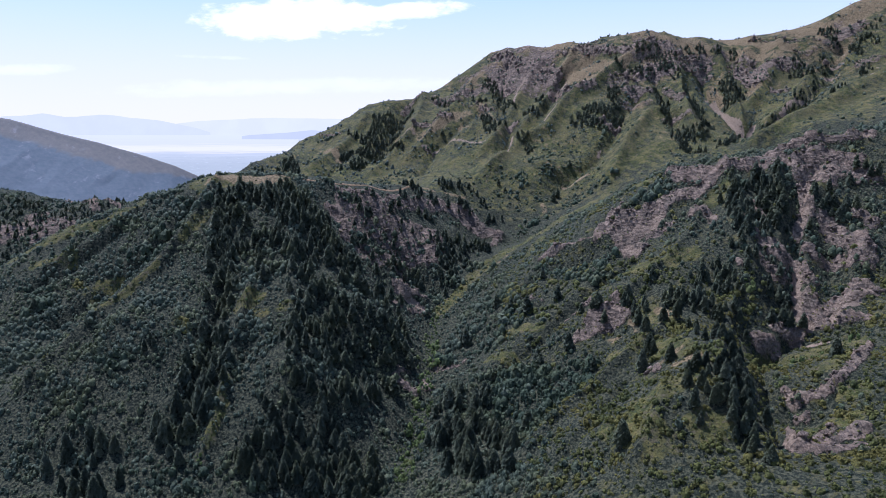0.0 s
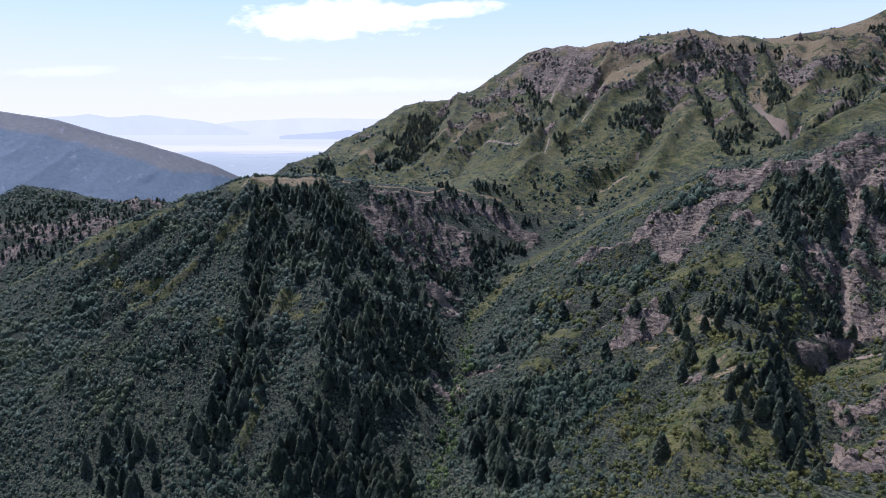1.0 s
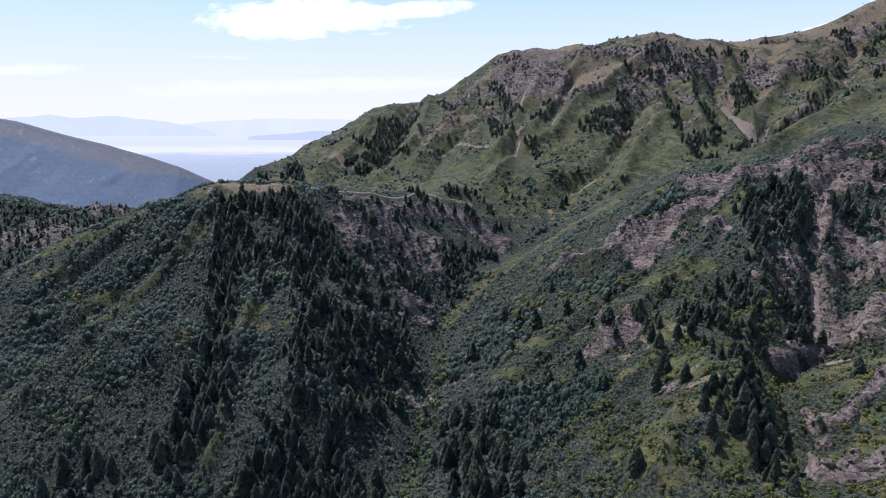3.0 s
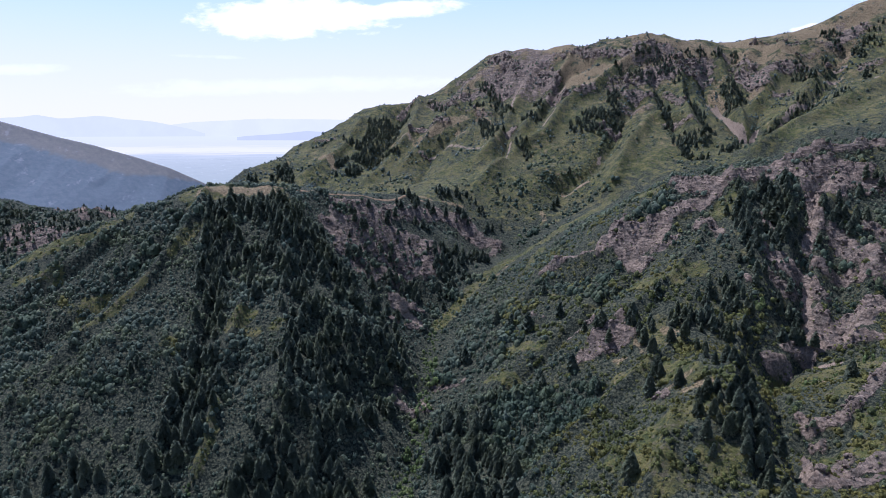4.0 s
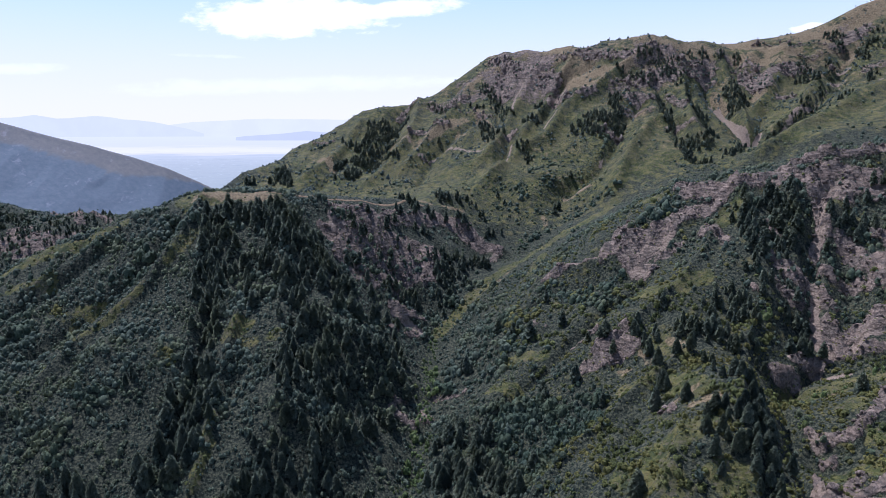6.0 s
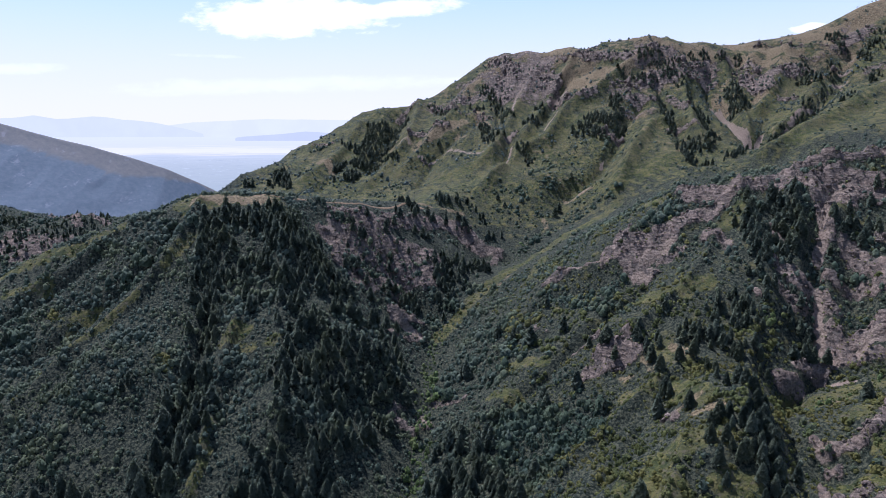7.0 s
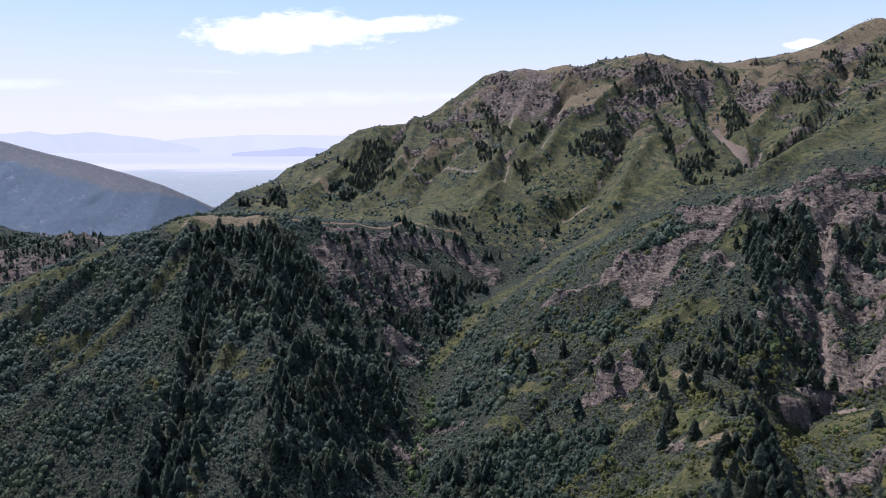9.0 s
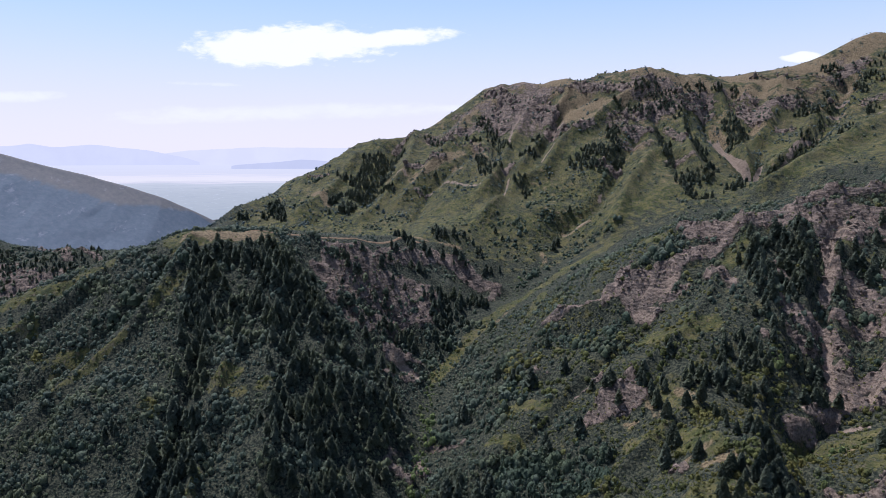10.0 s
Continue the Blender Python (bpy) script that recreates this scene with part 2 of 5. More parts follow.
GROUND, ROCK, BARK, DIRT = ground_material(), rock_material(), bark_material(), track_material()
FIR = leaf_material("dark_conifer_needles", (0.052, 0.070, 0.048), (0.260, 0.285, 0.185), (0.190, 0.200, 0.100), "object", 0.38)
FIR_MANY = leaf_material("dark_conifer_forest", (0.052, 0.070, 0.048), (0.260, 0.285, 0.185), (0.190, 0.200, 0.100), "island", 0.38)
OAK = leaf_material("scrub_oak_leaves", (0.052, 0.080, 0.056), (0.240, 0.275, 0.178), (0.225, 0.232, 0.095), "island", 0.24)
# darker oak: the shade of hollows and dense crowns put into the leaf colour
SHADED_OAK = leaf_material("shaded_oak_leaves", (0.036, 0.061, 0.038), (0.155, 0.198, 0.116), (0.150, 0.175, 0.085), "island", 0.25)
# bluer oak for far slopes: haze of distance put into the leaf colour
HAZED_OAK = leaf_material("hazed_oak_leaves", (0.070, 0.098, 0.085), (0.245, 0.290, 0.250), (0.230, 0.255, 0.170), "island", 0.24)
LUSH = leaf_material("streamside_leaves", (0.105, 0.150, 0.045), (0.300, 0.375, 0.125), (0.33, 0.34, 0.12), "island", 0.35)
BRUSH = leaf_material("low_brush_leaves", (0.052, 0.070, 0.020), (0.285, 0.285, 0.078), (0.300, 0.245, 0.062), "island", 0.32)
FAR_SLOPE = far_mountain_material()


# Parts and meshes
def part(name, verts, faces, mat, parent=None, label="", smooth=False):
    mesh = bpy.data.meshes.new(name)
    mesh.from_pydata([tuple(v) for v in verts], [], [tuple(f) for f in faces])
    mesh.materials.append(mat)
    if smooth:
        mesh.polygons.foreach_set("use_smooth", [True] * len(mesh.polygons))
    mesh.update()
    ob = new(name, mesh)
    if parent is not None:
        ob.parent = parent
    if label:
        tagged(ob, label)
    return ob


def quick_mesh(name, verts, tris, mat, smooth=False):
    """One mesh from arrays of corners and triangles."""
    mesh = bpy.data.meshes.new(name)
    mesh.vertices.add(len(verts))
    mesh.vertices.foreach_set("co", np.ascontiguousarray(verts, dtype=np.float32).ravel())
    mesh.loops.add(tris.size)
    mesh.loops.foreach_set("vertex_index", np.ascontiguousarray(tris, dtype=np.int32).ravel())
    mesh.polygons.add(len(tris))
    mesh.polygons.foreach_set("loop_start", np.arange(0, tris.size, tris.shape[1], dtype=np.int32))
    if smooth:
        mesh.polygons.foreach_set("use_smooth", np.ones(len(tris), dtype=bool))
    mesh.update(calc_edges=True)
    mesh.materials.append(mat)
    return new(name, mesh)


# Rough value noise on arrays, for relief and scatter
def lattice(ix, iy, seed):
    h = (ix * 374761393 + iy * 668265263 + seed * 974634777) & 0x7FFFFFFF
    h = ((h ^ (h >> 13)) * 1274126177) & 0x7FFFFFFF
    return ((h ^ (h >> 16)) & 0xFFFF) / 65535.0


def vnoise(x, y, seed=0):
    ix, iy = np.floor(x).astype(np.int64), np.floor(y).astype(np.int64)
    fx, fy = x - ix, y - iy
    fx, fy = fx * fx * (3 - 2 * fx), fy * fy * (3 - 2 * fy)
    a, b = lattice(ix, iy, seed), lattice(ix + 1, iy, seed)
    c, d = lattice(ix, iy + 1, seed), lattice(ix + 1, iy + 1, seed)
    return (a + (b - a) * fx) * (1 - fy) + (c + (d - c) * fx) * fy


def fbm(x, y, size, octaves=4, seed=0):
    total, amp, norm = 0.0, 1.0, 0.0
    for i in range(octaves):
        total = total + amp * vnoise(x / size + 13.7 * i, y / size - 7.1 * i, seed + i)
        norm, amp, size = norm + amp, amp * 0.52, size * 0.49
    return total / norm


def smooth_step(v, a, b):
    t = np.clip((v - a) / (b - a), 0, 1)
    return t * t * (3 - 2 * t)


# Landforms: crests, beds and slopes as lines of (x, y, height), between which the ground is stretched
NODES = []


def landform(what, *nodes):
    NODES.extend(nodes)


landform("crest of the left spur",
         (-279, 682, 181), (-260, 686, 189), (-249, 711, 196), (-208, 683, 194), (-169, 689, 195), (-127, 721, 189), (-108, 743, 183), (-85, 750, 182), (-39, 799, 177), (14, 874, 176))
landform("shoulder under that crest",
         (-370, 629, 131), (-332, 649, 148), (-242, 641, 167), (-222, 650, 176), (-205, 633, 171), (-143, 632, 171), (-121, 684, 168), (-99, 692, 153), (-70, 713, 146))
landform("long rib of the left spur",
         (-243, 597, 139), (-281, 568, 102), (-287, 519, 86), (-307, 489, 64))
landform("hollow beside the rib",
         (-261, 602, 136), (-258, 591, 131), (-302, 590, 109), (-346, 569, 91))
landform("face below the rib",
         (-240, 548, 111), (-258, 522, 101), (-302, 533, 79), (-299, 476, 67))
landform("face of the left spur",
         (-191, 552, 109), (-194, 519, 92), (-221, 499, 82), (-230, 472, 60), (-258, 447, 47), (-272, 423, 28))
landform("dark rib of firs",
         (-169, 589, 131), (-140, 548, 110), (-148, 520, 88), (-159, 498, 69), (-172, 450, 45), (-166, 431, 33), (-220, 423, 28))
landform("fir slope",
         (-109, 609, 139), (-109, 549, 110), (-112, 483, 75), (-144, 445, 47), (-127, 453, 52))
landform("fir slope, lower",
         (-88, 558, 107), (-92, 498, 82), (-71, 463, 55), (-89, 449, 36), (-74, 436, 21))
landform("bare shoulder over the gully",
         (-77, 670, 126), (-46, 698, 114), (-52, 623, 88), (-61, 555, 89), (-61, 508, 46))
landform("gully side",
         (-31, 657, 78), (-38, 556, 65), (-13, 787, 146), (12, 767, 130), (6, 726, 108), (35, 785, 114))
landform("bed of the main gully",
         (-26, 473, 14), (-2, 455, 24), (-16, 504, 28), (-14, 518, 32), (-15, 552, 41), (-8, 600, 53), (-10, 633, 63), (10, 665, 75), (44, 717, 97), (65, 784, 111), (71, 786, 110), (100, 819, 128), (151, 842, 146), (174, 853, 155))
landform("foot of the right slope",
         (31, 415, 33), (23, 481, 45), (41, 508, 64), (58, 591, 97))
landform("right slope, low",
         (58, 453, 46), (82, 450, 55), (75, 509, 82), (96, 494, 85), (90, 610, 122), (137, 605, 144))
landform("right slope, middle",
         (66, 375, 55), (81, 378, 66), (103, 370, 74), (132, 420, 89), (150, 428, 105), (148, 487, 110), (116, 506, 104), (138, 511, 120))
landform("right slope, rib",
         (94, 357, 62), (115, 348, 80), (130, 367, 92), (153, 366, 100), (170, 398, 112), (164, 426, 115), (169, 493, 125), (205, 539, 152), (165, 581, 136))
landform("scar on the right slope",
         (163, 613, 172), (228, 604, 183), (237, 564, 170), (240, 516, 135), (210, 474, 114))
landform("crest of the right slope",
         (131, 732, 142), (208, 647, 203), (242, 644, 215), (343, 645, 238), (383, 644, 243))
landform("cliffs of the ravine",
         (267, 606, 197), (305, 616, 206), (345, 615, 206), (379, 625, 220), (303, 568, 164), (275, 546, 146), (298, 538, 138), (308, 522, 129))
landform("bed of the ravine",
         (170, 328, 79), (211, 382, 67), (226, 453, 82), (239, 470, 99), (262, 472, 90), (265, 502, 104))
landform("near rock rib",
         (132, 338, 76), (157, 341, 78), (168, 355, 85), (209, 345, 73), (229, 371, 83), (226, 394, 85), (250, 402, 99), (250, 419, 99))
landform("high meadow",
         (146, 884, 159), (123, 890, 174), (64, 873, 154), (195, 889, 180), (134, 921, 200), (78, 957, 198), (40, 960, 191))
landform("foot of the far mountain",
         (-262, 1079, 183), (-133, 1036, 177), (-151, 1047, 193), (-68, 1057, 192), (-11, 1044, 201), (67, 1009, 219), (109, 1007, 214), (181, 961, 206), (246, 953, 228))
landform("far spur",
         (296, 896, 223), (354, 914, 222), (324, 958, 251), (282, 1002, 251), (244, 1015, 270), (417, 941, 236), (453, 845, 252))
landform("middle of the far mountain",
         (-241, 1159, 208), (-201, 1144, 214), (-116, 1115, 215), (-79, 1117, 223), (1, 1114, 250), (61, 1074, 250), (127, 1055, 250), (184, 1037, 250), (328, 1050, 290))
landform("upper slopes of the far mountain",
         (-77, 1227, 268), (114, 1166, 294), (184, 1145, 293), (232, 1114, 311), (298, 1132, 337), (426, 1042, 273), (371, 1006, 273), (496, 999, 273), (565, 985, 295))
landform("bowl of the far mountain",
         (155, 1202, 324), (464, 1120, 318), (517, 1102, 334), (585, 1081, 316))
landform("skyline of the far mountain",
         (-177, 1239, 254), (-139, 1261, 284), (-88, 1255, 293), (-39, 1278, 298), (21, 1263, 307), (96, 1333, 381), (136, 1344, 374), (186, 1291, 387), (250, 1255, 391), (291, 1228, 395))
landform("skyline, right",
         (341, 1201, 404), (415, 1208, 395), (488, 1211, 390), (541, 1200, 396), (604, 1198, 406), (686, 1178, 416), (670, 1216, 429))
landform("ridge behind the spur",
         (-574, 923, 113), (-529, 923, 120), (-581, 965, 138), (-543, 993, 130), (-490, 958, 144), (-479, 980, 135), (-471, 997, 134), (-616, 999, 150))
landform("valley behind the left spur",
         (-650, 760, 20), (-520, 770, 45), (-420, 790, 65), (-330, 840, 95), (-230, 860, 130), (-130, 860, 150), (-60, 900, 160))
landform("back of the rear ridge",
         (-700, 1010, 160), (-440, 1020, 135), (-380, 1040, 140), (-330, 1060, 160), (-650, 1200, 20), (-450, 1250, 0), (-300, 1350, 40))
landform("gully behind the right crest",
         (200, 730, 175), (270, 740, 190), (350, 740, 195), (430, 750, 210), (520, 780, 235), (300, 810, 195), (390, 830, 208))
landform("right crest, outside",
         (450, 640, 262), (520, 620, 285), (640, 600, 320), (650, 800, 310), (700, 980, 320), (800, 1150, 430))
landform("cliffs, outside",
         (420, 560, 180), (400, 480, 150), (460, 450, 190), (350, 420, 145), (600, 400, 260))
landform("far side of the far mountain",
         (-240, 1400, 120), (-100, 1480, 150), (50, 1520, 200), (200, 1480, 250), (400, 1420, 280), (700, 1420, 300), (-260, 1230, 215), (-330, 1150, 160), (900, 1300, 450))
landform("near rib, outside",
         (260, 330, 95), (300, 280, 110), (350, 330, 135), (200, 260, 85), (450, 250, 200))
landform("near ground",
         (-350, 380, 5), (-200, 350, -5), (-60, 380, -5), (30, 330, 20), (-100, 200, -20), (60, 220, 30), (0, 0, -20), (-300, 150, 0), (250, 50, 110), (-500, 400, 20), (-700, 600, 0), (-700, 100, 40), (700, 100, 260))
landform("crest of the left spur, lower",
         (-293, 668, 177), (-307, 661, 168), (-323, 656, 161), (-340, 652, 155), (-363, 648, 148), (-386, 645, 139), (-408, 640, 126), (-468, 628, 89), (-441, 634, 106), (-500, 585, 75), (-600, 530, 25))
landform("left flank of the far mountain",
         (-303, 1075, 187), (-276, 1105, 195), (-257, 1140, 204), (-227, 1180, 225), (-203, 1210, 240), (-177, 1235, 257), (-153, 1250, 274), (-129, 1262, 287))
landform("rim of the far mountain",
         (-8, 1285, 313), (23, 1300, 331), (54, 1315, 354), (93, 1335, 383), (129, 1335, 390), (163, 1310, 393), (209, 1280, 392), (232, 1265, 394), (273, 1248, 393), (280, 1240, 400), (317, 1215, 402), (347, 1203, 406), (380, 1203, 400), (450, 1210, 397), (505, 1205, 391), (523, 1203, 398), (573, 1200, 402))
landform("high shoulder of the far mountain",
         (592, 1205, 407), (629, 1205, 414), (669, 1212, 435), (699, 1216, 454), (734, 1220, 464), (759, 1225, 463))


# Spurs and gullies: lines in the plan along which the slope swells or is cut (rise, half width, line)
CREASES = []


def crease(rise, wide, *line):
    CREASES.append((rise, wide, line))


crease(16.9, 11.5, (341, 1163), (289, 1136), (238, 1099), (192, 1086), (153, 1022), (116, 1013), (64, 926))
crease(16.9, 12.1, (331, 994), (299, 1002), (251, 932), (215, 867))
crease(-15.6, 11.5, (297, 1060), (262, 1019), (239, 969), (207, 930), (162, 904))
crease(11.7, 10.1, (166, 1219), (145, 1196), (113, 1115), (89, 1047), (65, 995))
crease(-11.7, 9, (111, 1250), (93, 1121), (100, 1048), (91, 974))
crease(11.7, 12.1, (52, 1248), (20, 1160), (-21, 1090), (-54, 1046))
crease(-10.4, 9.6, (65, 1130), (19, 1090), (-12, 1060), (-31, 987))
crease(-15.6, 13.3, (-66, 1230), (-83, 1154), (-108, 1077))
crease(13, 11.9, (-34, 1263), (-48, 1119), (-73, 1077), (-99, 1017))
crease(10.4, 12, (-133, 1198), (-160, 1110), (-198, 1041))
crease(-9.1, 10.6, (-143, 1155), (-160, 1048), (-173, 1016))
crease(-15.6, 8.3, (429, 1143), (408, 1096), (412, 1003), (411, 938))
crease(-10.4, 6.1, (468, 1028), (431, 957), (411, 936))
crease(-16.9, 8.5, (646, 1135), (589, 1069), (531, 1004), (452, 947), (414, 928))
crease(-10.4, 6.8, (335, 1106), (327, 1019), (321, 939), (323, 883))
crease(11.7, 7.2, (386, 1142), (367, 1072), (347, 972), (351, 936))
crease(-9.1, 6.2, (378, 1080), (370, 1001), (376, 963))
crease(14.3, 8.4, (456, 1161), (449, 1101), (429, 999), (419, 968))
crease(14.3, 10.9, (555, 1157), (496, 1070), (467, 1040))
crease(15.6, 9.5, (557, 1121), (563, 1069), (510, 1001), (455, 958))
crease(16.9, 12.9, (623, 993), (535, 942), (444, 890), (394, 864))
crease(10.4, 8.5, (222, 1209), (193, 1174), (158, 1114), (128, 1052))
crease(-9.1, 7.7, (249, 1177), (218, 1182), (191, 1158), (158, 1084))
crease(9.1, 9.9, (506, 1160), (469, 1110), (441, 1059))
crease(9.1, 10.4, (599, 1146), (605, 1120), (578, 1073))
crease(10.3, 5.7, (-226, 675), (-229, 627), (-248, 580), (-268, 557), (-289, 510), (-307, 474))
crease(-10.3, 6.6, (-244, 655), (-255, 618), (-271, 600), (-301, 577), (-329, 548))
crease(5.75, 4.7, (-299, 653), (-333, 627), (-364, 607))
crease(-5.75, 4.6, (-307, 638), (-332, 614), (-368, 586))
crease(9.2, 4.9, (-162, 552), (-163, 513), (-159, 471), (-160, 429))
crease(-9.2, 5.3, (-206, 645), (-195, 598), (-186, 558), (-185, 517), (-182, 494), (-182, 452))
crease(5.75, 4.7, (-144, 635), (-129, 578), (-122, 523), (-113, 477))
crease(9.2, 6.1, (-121, 715), (-97, 675), (-49, 649), (-17, 650))
crease(-9.2, 6.9, (-76, 717), (-44, 702), (-9, 673))
crease(8.05, 6, (4, 836), (40, 812), (71, 796))
crease(-5.75, 5.5, (-25, 773), (6, 755), (11, 704))
crease(-9.2, 5.8, (162, 566), (114, 534), (76, 513), (32, 489), (7, 476))
crease(8.05, 5, (163, 460), (119, 447), (81, 424), (53, 399))
crease(6.9, 4.6, (228, 587), (179, 530), (138, 509), (116, 503))
crease(5.75, 4.1, (137, 602), (111, 616), (87, 627))
crease(-5.75, 4, (134, 587), (102, 595), (73, 593))
crease(6.9, 4.6, (221, 497), (179, 418), (165, 376), (160, 348))
crease(5.75, 4, (133, 383), (120, 360), (107, 345))
crease(-6.9, 4.3, (121, 427), (91, 389), (72, 373))
crease(-9.2, 3.6, (262, 477), (218, 447), (200, 391), (185, 341))
crease(-3, 9, (-6, 644), (-17, 581), (-15, 528), (-20, 494), (-26, 445))
crease(-6.9, 6, (341, 623), (325, 608), (310, 582), (289, 542), (270, 505))
crease(9.2, 7, (331, 595), (307, 566), (289, 528), (283, 501))
crease(-6.9, 6, (321, 558), (311, 531), (314, 511), (287, 479))
crease(12.6, 8, (345, 542), (307, 497), (289, 476))
crease(9.2, 9, (259, 623), (252, 579), (248, 547), (242, 511))
crease(9.2, 8, (303, 616), (287, 572), (271, 537), (268, 515))


# Covers of the ground: stretches (from x, y to x, y, half width, strength) in the plan
COVERS = {"fir": [], "rocky": [], "grassy": [], "parched": [], "thicket": [], "scree": [], "lush": [], "clearing": []}


def fir_stand(*stretch):
    COVERS["fir"].append(stretch)


def rocky(*stretch):
    COVERS["rocky"].append(stretch)


def grassy(*stretch):
    COVERS["grassy"].append(stretch)


def thicket(*stretch):
    COVERS["thicket"].append(stretch)


def scree(*stretch):
    COVERS["scree"].append(stretch)


def lush(*stretch):
    COVERS["lush"].append(stretch)


def clearing(*stretch):
    COVERS["clearing"].append(stretch)


def parched(*stretch):
    COVERS["parched"].append(stretch)


fir_stand(-203, 652, -171, 640, 9.8, 0.9)
fir_stand(-206, 644, -189, 570, 11.5, 0.95)
fir_stand(-195, 574, -180, 559, 6.9, 0.9)
fir_stand(-192, 546, -180, 544, 4.8, 0.9)
fir_stand(-181, 545, -175, 528, 2.8, 0.9)
fir_stand(-188, 515, -183, 513, 4.6, 0.9)
fir_stand(-173, 510, -163, 482, 3.6, 0.9)
fir_stand(-194, 491, -186, 489, 5.4, 0.7)
fir_stand(-179, 493, -167, 469, 7.9, 0.85)
fir_stand(-189, 474, -183, 467, 5.3, 0.7)
fir_stand(-173, 469, -172, 458, 9.5, 0.95)
fir_stand(-187, 456, -174, 453, 6.0, 0.8)
fir_stand(-198, 445, -190, 425, 5.1, 0.6)
fir_stand(-180, 437, -176, 447, 3.4, 0.5)
fir_stand(-241, 432, -231, 419, 5.2, 0.8)
fir_stand(-223, 434, -216, 421, 4.3, 0.7)
fir_stand(-262, 422, -258, 417, 2.6, 0.6)
fir_stand(-189, 425, -174, 420, 5.0, 0.5)
fir_stand(-167, 603, -155, 560, 3.5, 0.7)
fir_stand(-151, 579, -147, 566, 2.5, 0.7)
fir_stand(-183, 617, -175, 591, 4.1, 0.6)
fir_stand(-164, 656, -149, 606, 10.6, 0.9)
fir_stand(-147, 662, -115, 638, 14.0, 0.9)
fir_stand(-143, 627, -111, 616, 12.9, 0.95)
fir_stand(-156, 608, -147, 599, 6.1, 0.8)
fir_stand(-131, 592, -94, 603, 11.0, 0.72)
fir_stand(-123, 572, -97, 556, 10.4, 0.53)
fir_stand(-105, 624, -87, 617, 8.2, 0.75)
fir_stand(-91, 579, -68, 585, 9.7, 0.47)
fir_stand(-71, 605, -42, 623, 8.2, 0.37)
fir_stand(-122, 545, -82, 546, 9.2, 0.53)
fir_stand(-109, 523, -72, 535, 10.8, 0.56)
fir_stand(-73, 545, -44, 573, 11.3, 0.53)
fir_stand(-45, 592, -27, 570, 6.9, 0.47)
fir_stand(-112, 504, -63, 526, 12.4, 0.63)
fir_stand(-63, 526, -29, 553, 8.3, 0.43)
fir_stand(-111, 486, -76, 492, 11.1, 0.59)
fir_stand(-76, 492, -44, 506, 10.5, 0.53)
fir_stand(-105, 473, -79, 463, 7.5, 0.49)
fir_stand(-79, 463, -50, 482, 10.1, 0.53)
fir_stand(-54, 479, -38, 473, 6.8, 0.4)
fir_stand(-106, 446, -101, 455, 4.9, 0.33)
fir_stand(-97, 448, -70, 450, 8.1, 0.43)
fir_stand(-84, 441, -35, 440, 9.7, 0.56)
fir_stand(-114, 459, -107, 445, 2.9, 0.5)
fir_stand(-135, 423, -128, 417, 5.6, 0.8)
fir_stand(-115, 431, -107, 426, 4.0, 0.5)
fir_stand(-150, 425, -147, 419, 3.2, 0.5)
fir_stand(-124, 452, -115, 447, 4.9, 0.4)
fir_stand(-95, 711, -80, 700, 8.1, 0.42)
fir_stand(-72, 735, -60, 732, 7.2, 0.3)
fir_stand(-55, 748, -13, 780, 12.5, 0.24)
fir_stand(-80, 695, -47, 711, 12.7, 0.18)
fir_stand(-48, 725, -12, 740, 9.6, 0.21)
fir_stand(-87, 662, -70, 655, 7.6, 0.21)
fir_stand(-75, 644, -45, 668, 8.7, 0.23)
fir_stand(-45, 668, -26, 677, 11.2, 0.72)
fir_stand(-46, 815, -29, 793, 6.6, 0.9)
fir_stand(-3, 862, 36, 869, 9.2, 0.95)
fir_stand(43, 869, 49, 849, 7.0, 0.6)
fir_stand(-6, 804, 13, 809, 6.6, 0.4)
fir_stand(27, 825, 54, 822, 9.5, 0.45)
fir_stand(54, 828, 68, 829, 6.8, 0.4)
fir_stand(0, 735, 4, 680, 8.8, 0.85)
fir_stand(12, 745, 44, 757, 12.4, 0.95)
fir_stand(16, 719, 26, 716, 7.1, 0.85)
fir_stand(-1, 495, 7, 493, 6.1, 0.8)
fir_stand(10, 511, 13, 488, 3.5, 0.8)
fir_stand(28, 485, 31, 468, 5.9, 0.8)
fir_stand(-7, 458, 3, 445, 5.7, 0.95)
fir_stand(7, 461, 17, 426, 8.0, 0.85)
fir_stand(26, 452, 41, 416, 7.8, 0.95)
fir_stand(-1, 424, 39, 394, 6.0, 0.85)
fir_stand(17, 571, 22, 559, 4.3, 0.95)
fir_stand(111, 519, 117, 508, 3.5, 0.6)
fir_stand(142, 501, 148, 485, 6.0, 0.7)
fir_stand(172, 484, 191, 475, 11.1, 0.8)
fir_stand(198, 503, 222, 501, 10.8, 0.8)
fir_stand(201, 525, 220, 518, 6.5, 0.5)
fir_stand(197, 470, 212, 465, 10.2, 0.8)
fir_stand(177, 412, 182, 399, 8.2, 0.9)
fir_stand(156, 382, 174, 381, 8.5, 0.9)
fir_stand(156, 359, 172, 361, 8.9, 0.85)
fir_stand(152, 366, 155, 357, 4.7, 0.6)
fir_stand(141, 360, 143, 352, 3.3, 0.7)
fir_stand(159, 346, 163, 335, 6.7, 0.85)
fir_stand(167, 330, 169, 325, 5.2, 0.7)
fir_stand(152, 343, 154, 340, 2.7, 0.7)
fir_stand(171, 451, 161, 408, 3.9, 0.45)
fir_stand(250, 583, 247, 552, 12.1, 0.95)
fir_stand(252, 603, 269, 595, 6.4, 0.5)
fir_stand(286, 602, 279, 565, 12.7, 0.8)
fir_stand(294, 589, 306, 581, 7.5, 0.6)
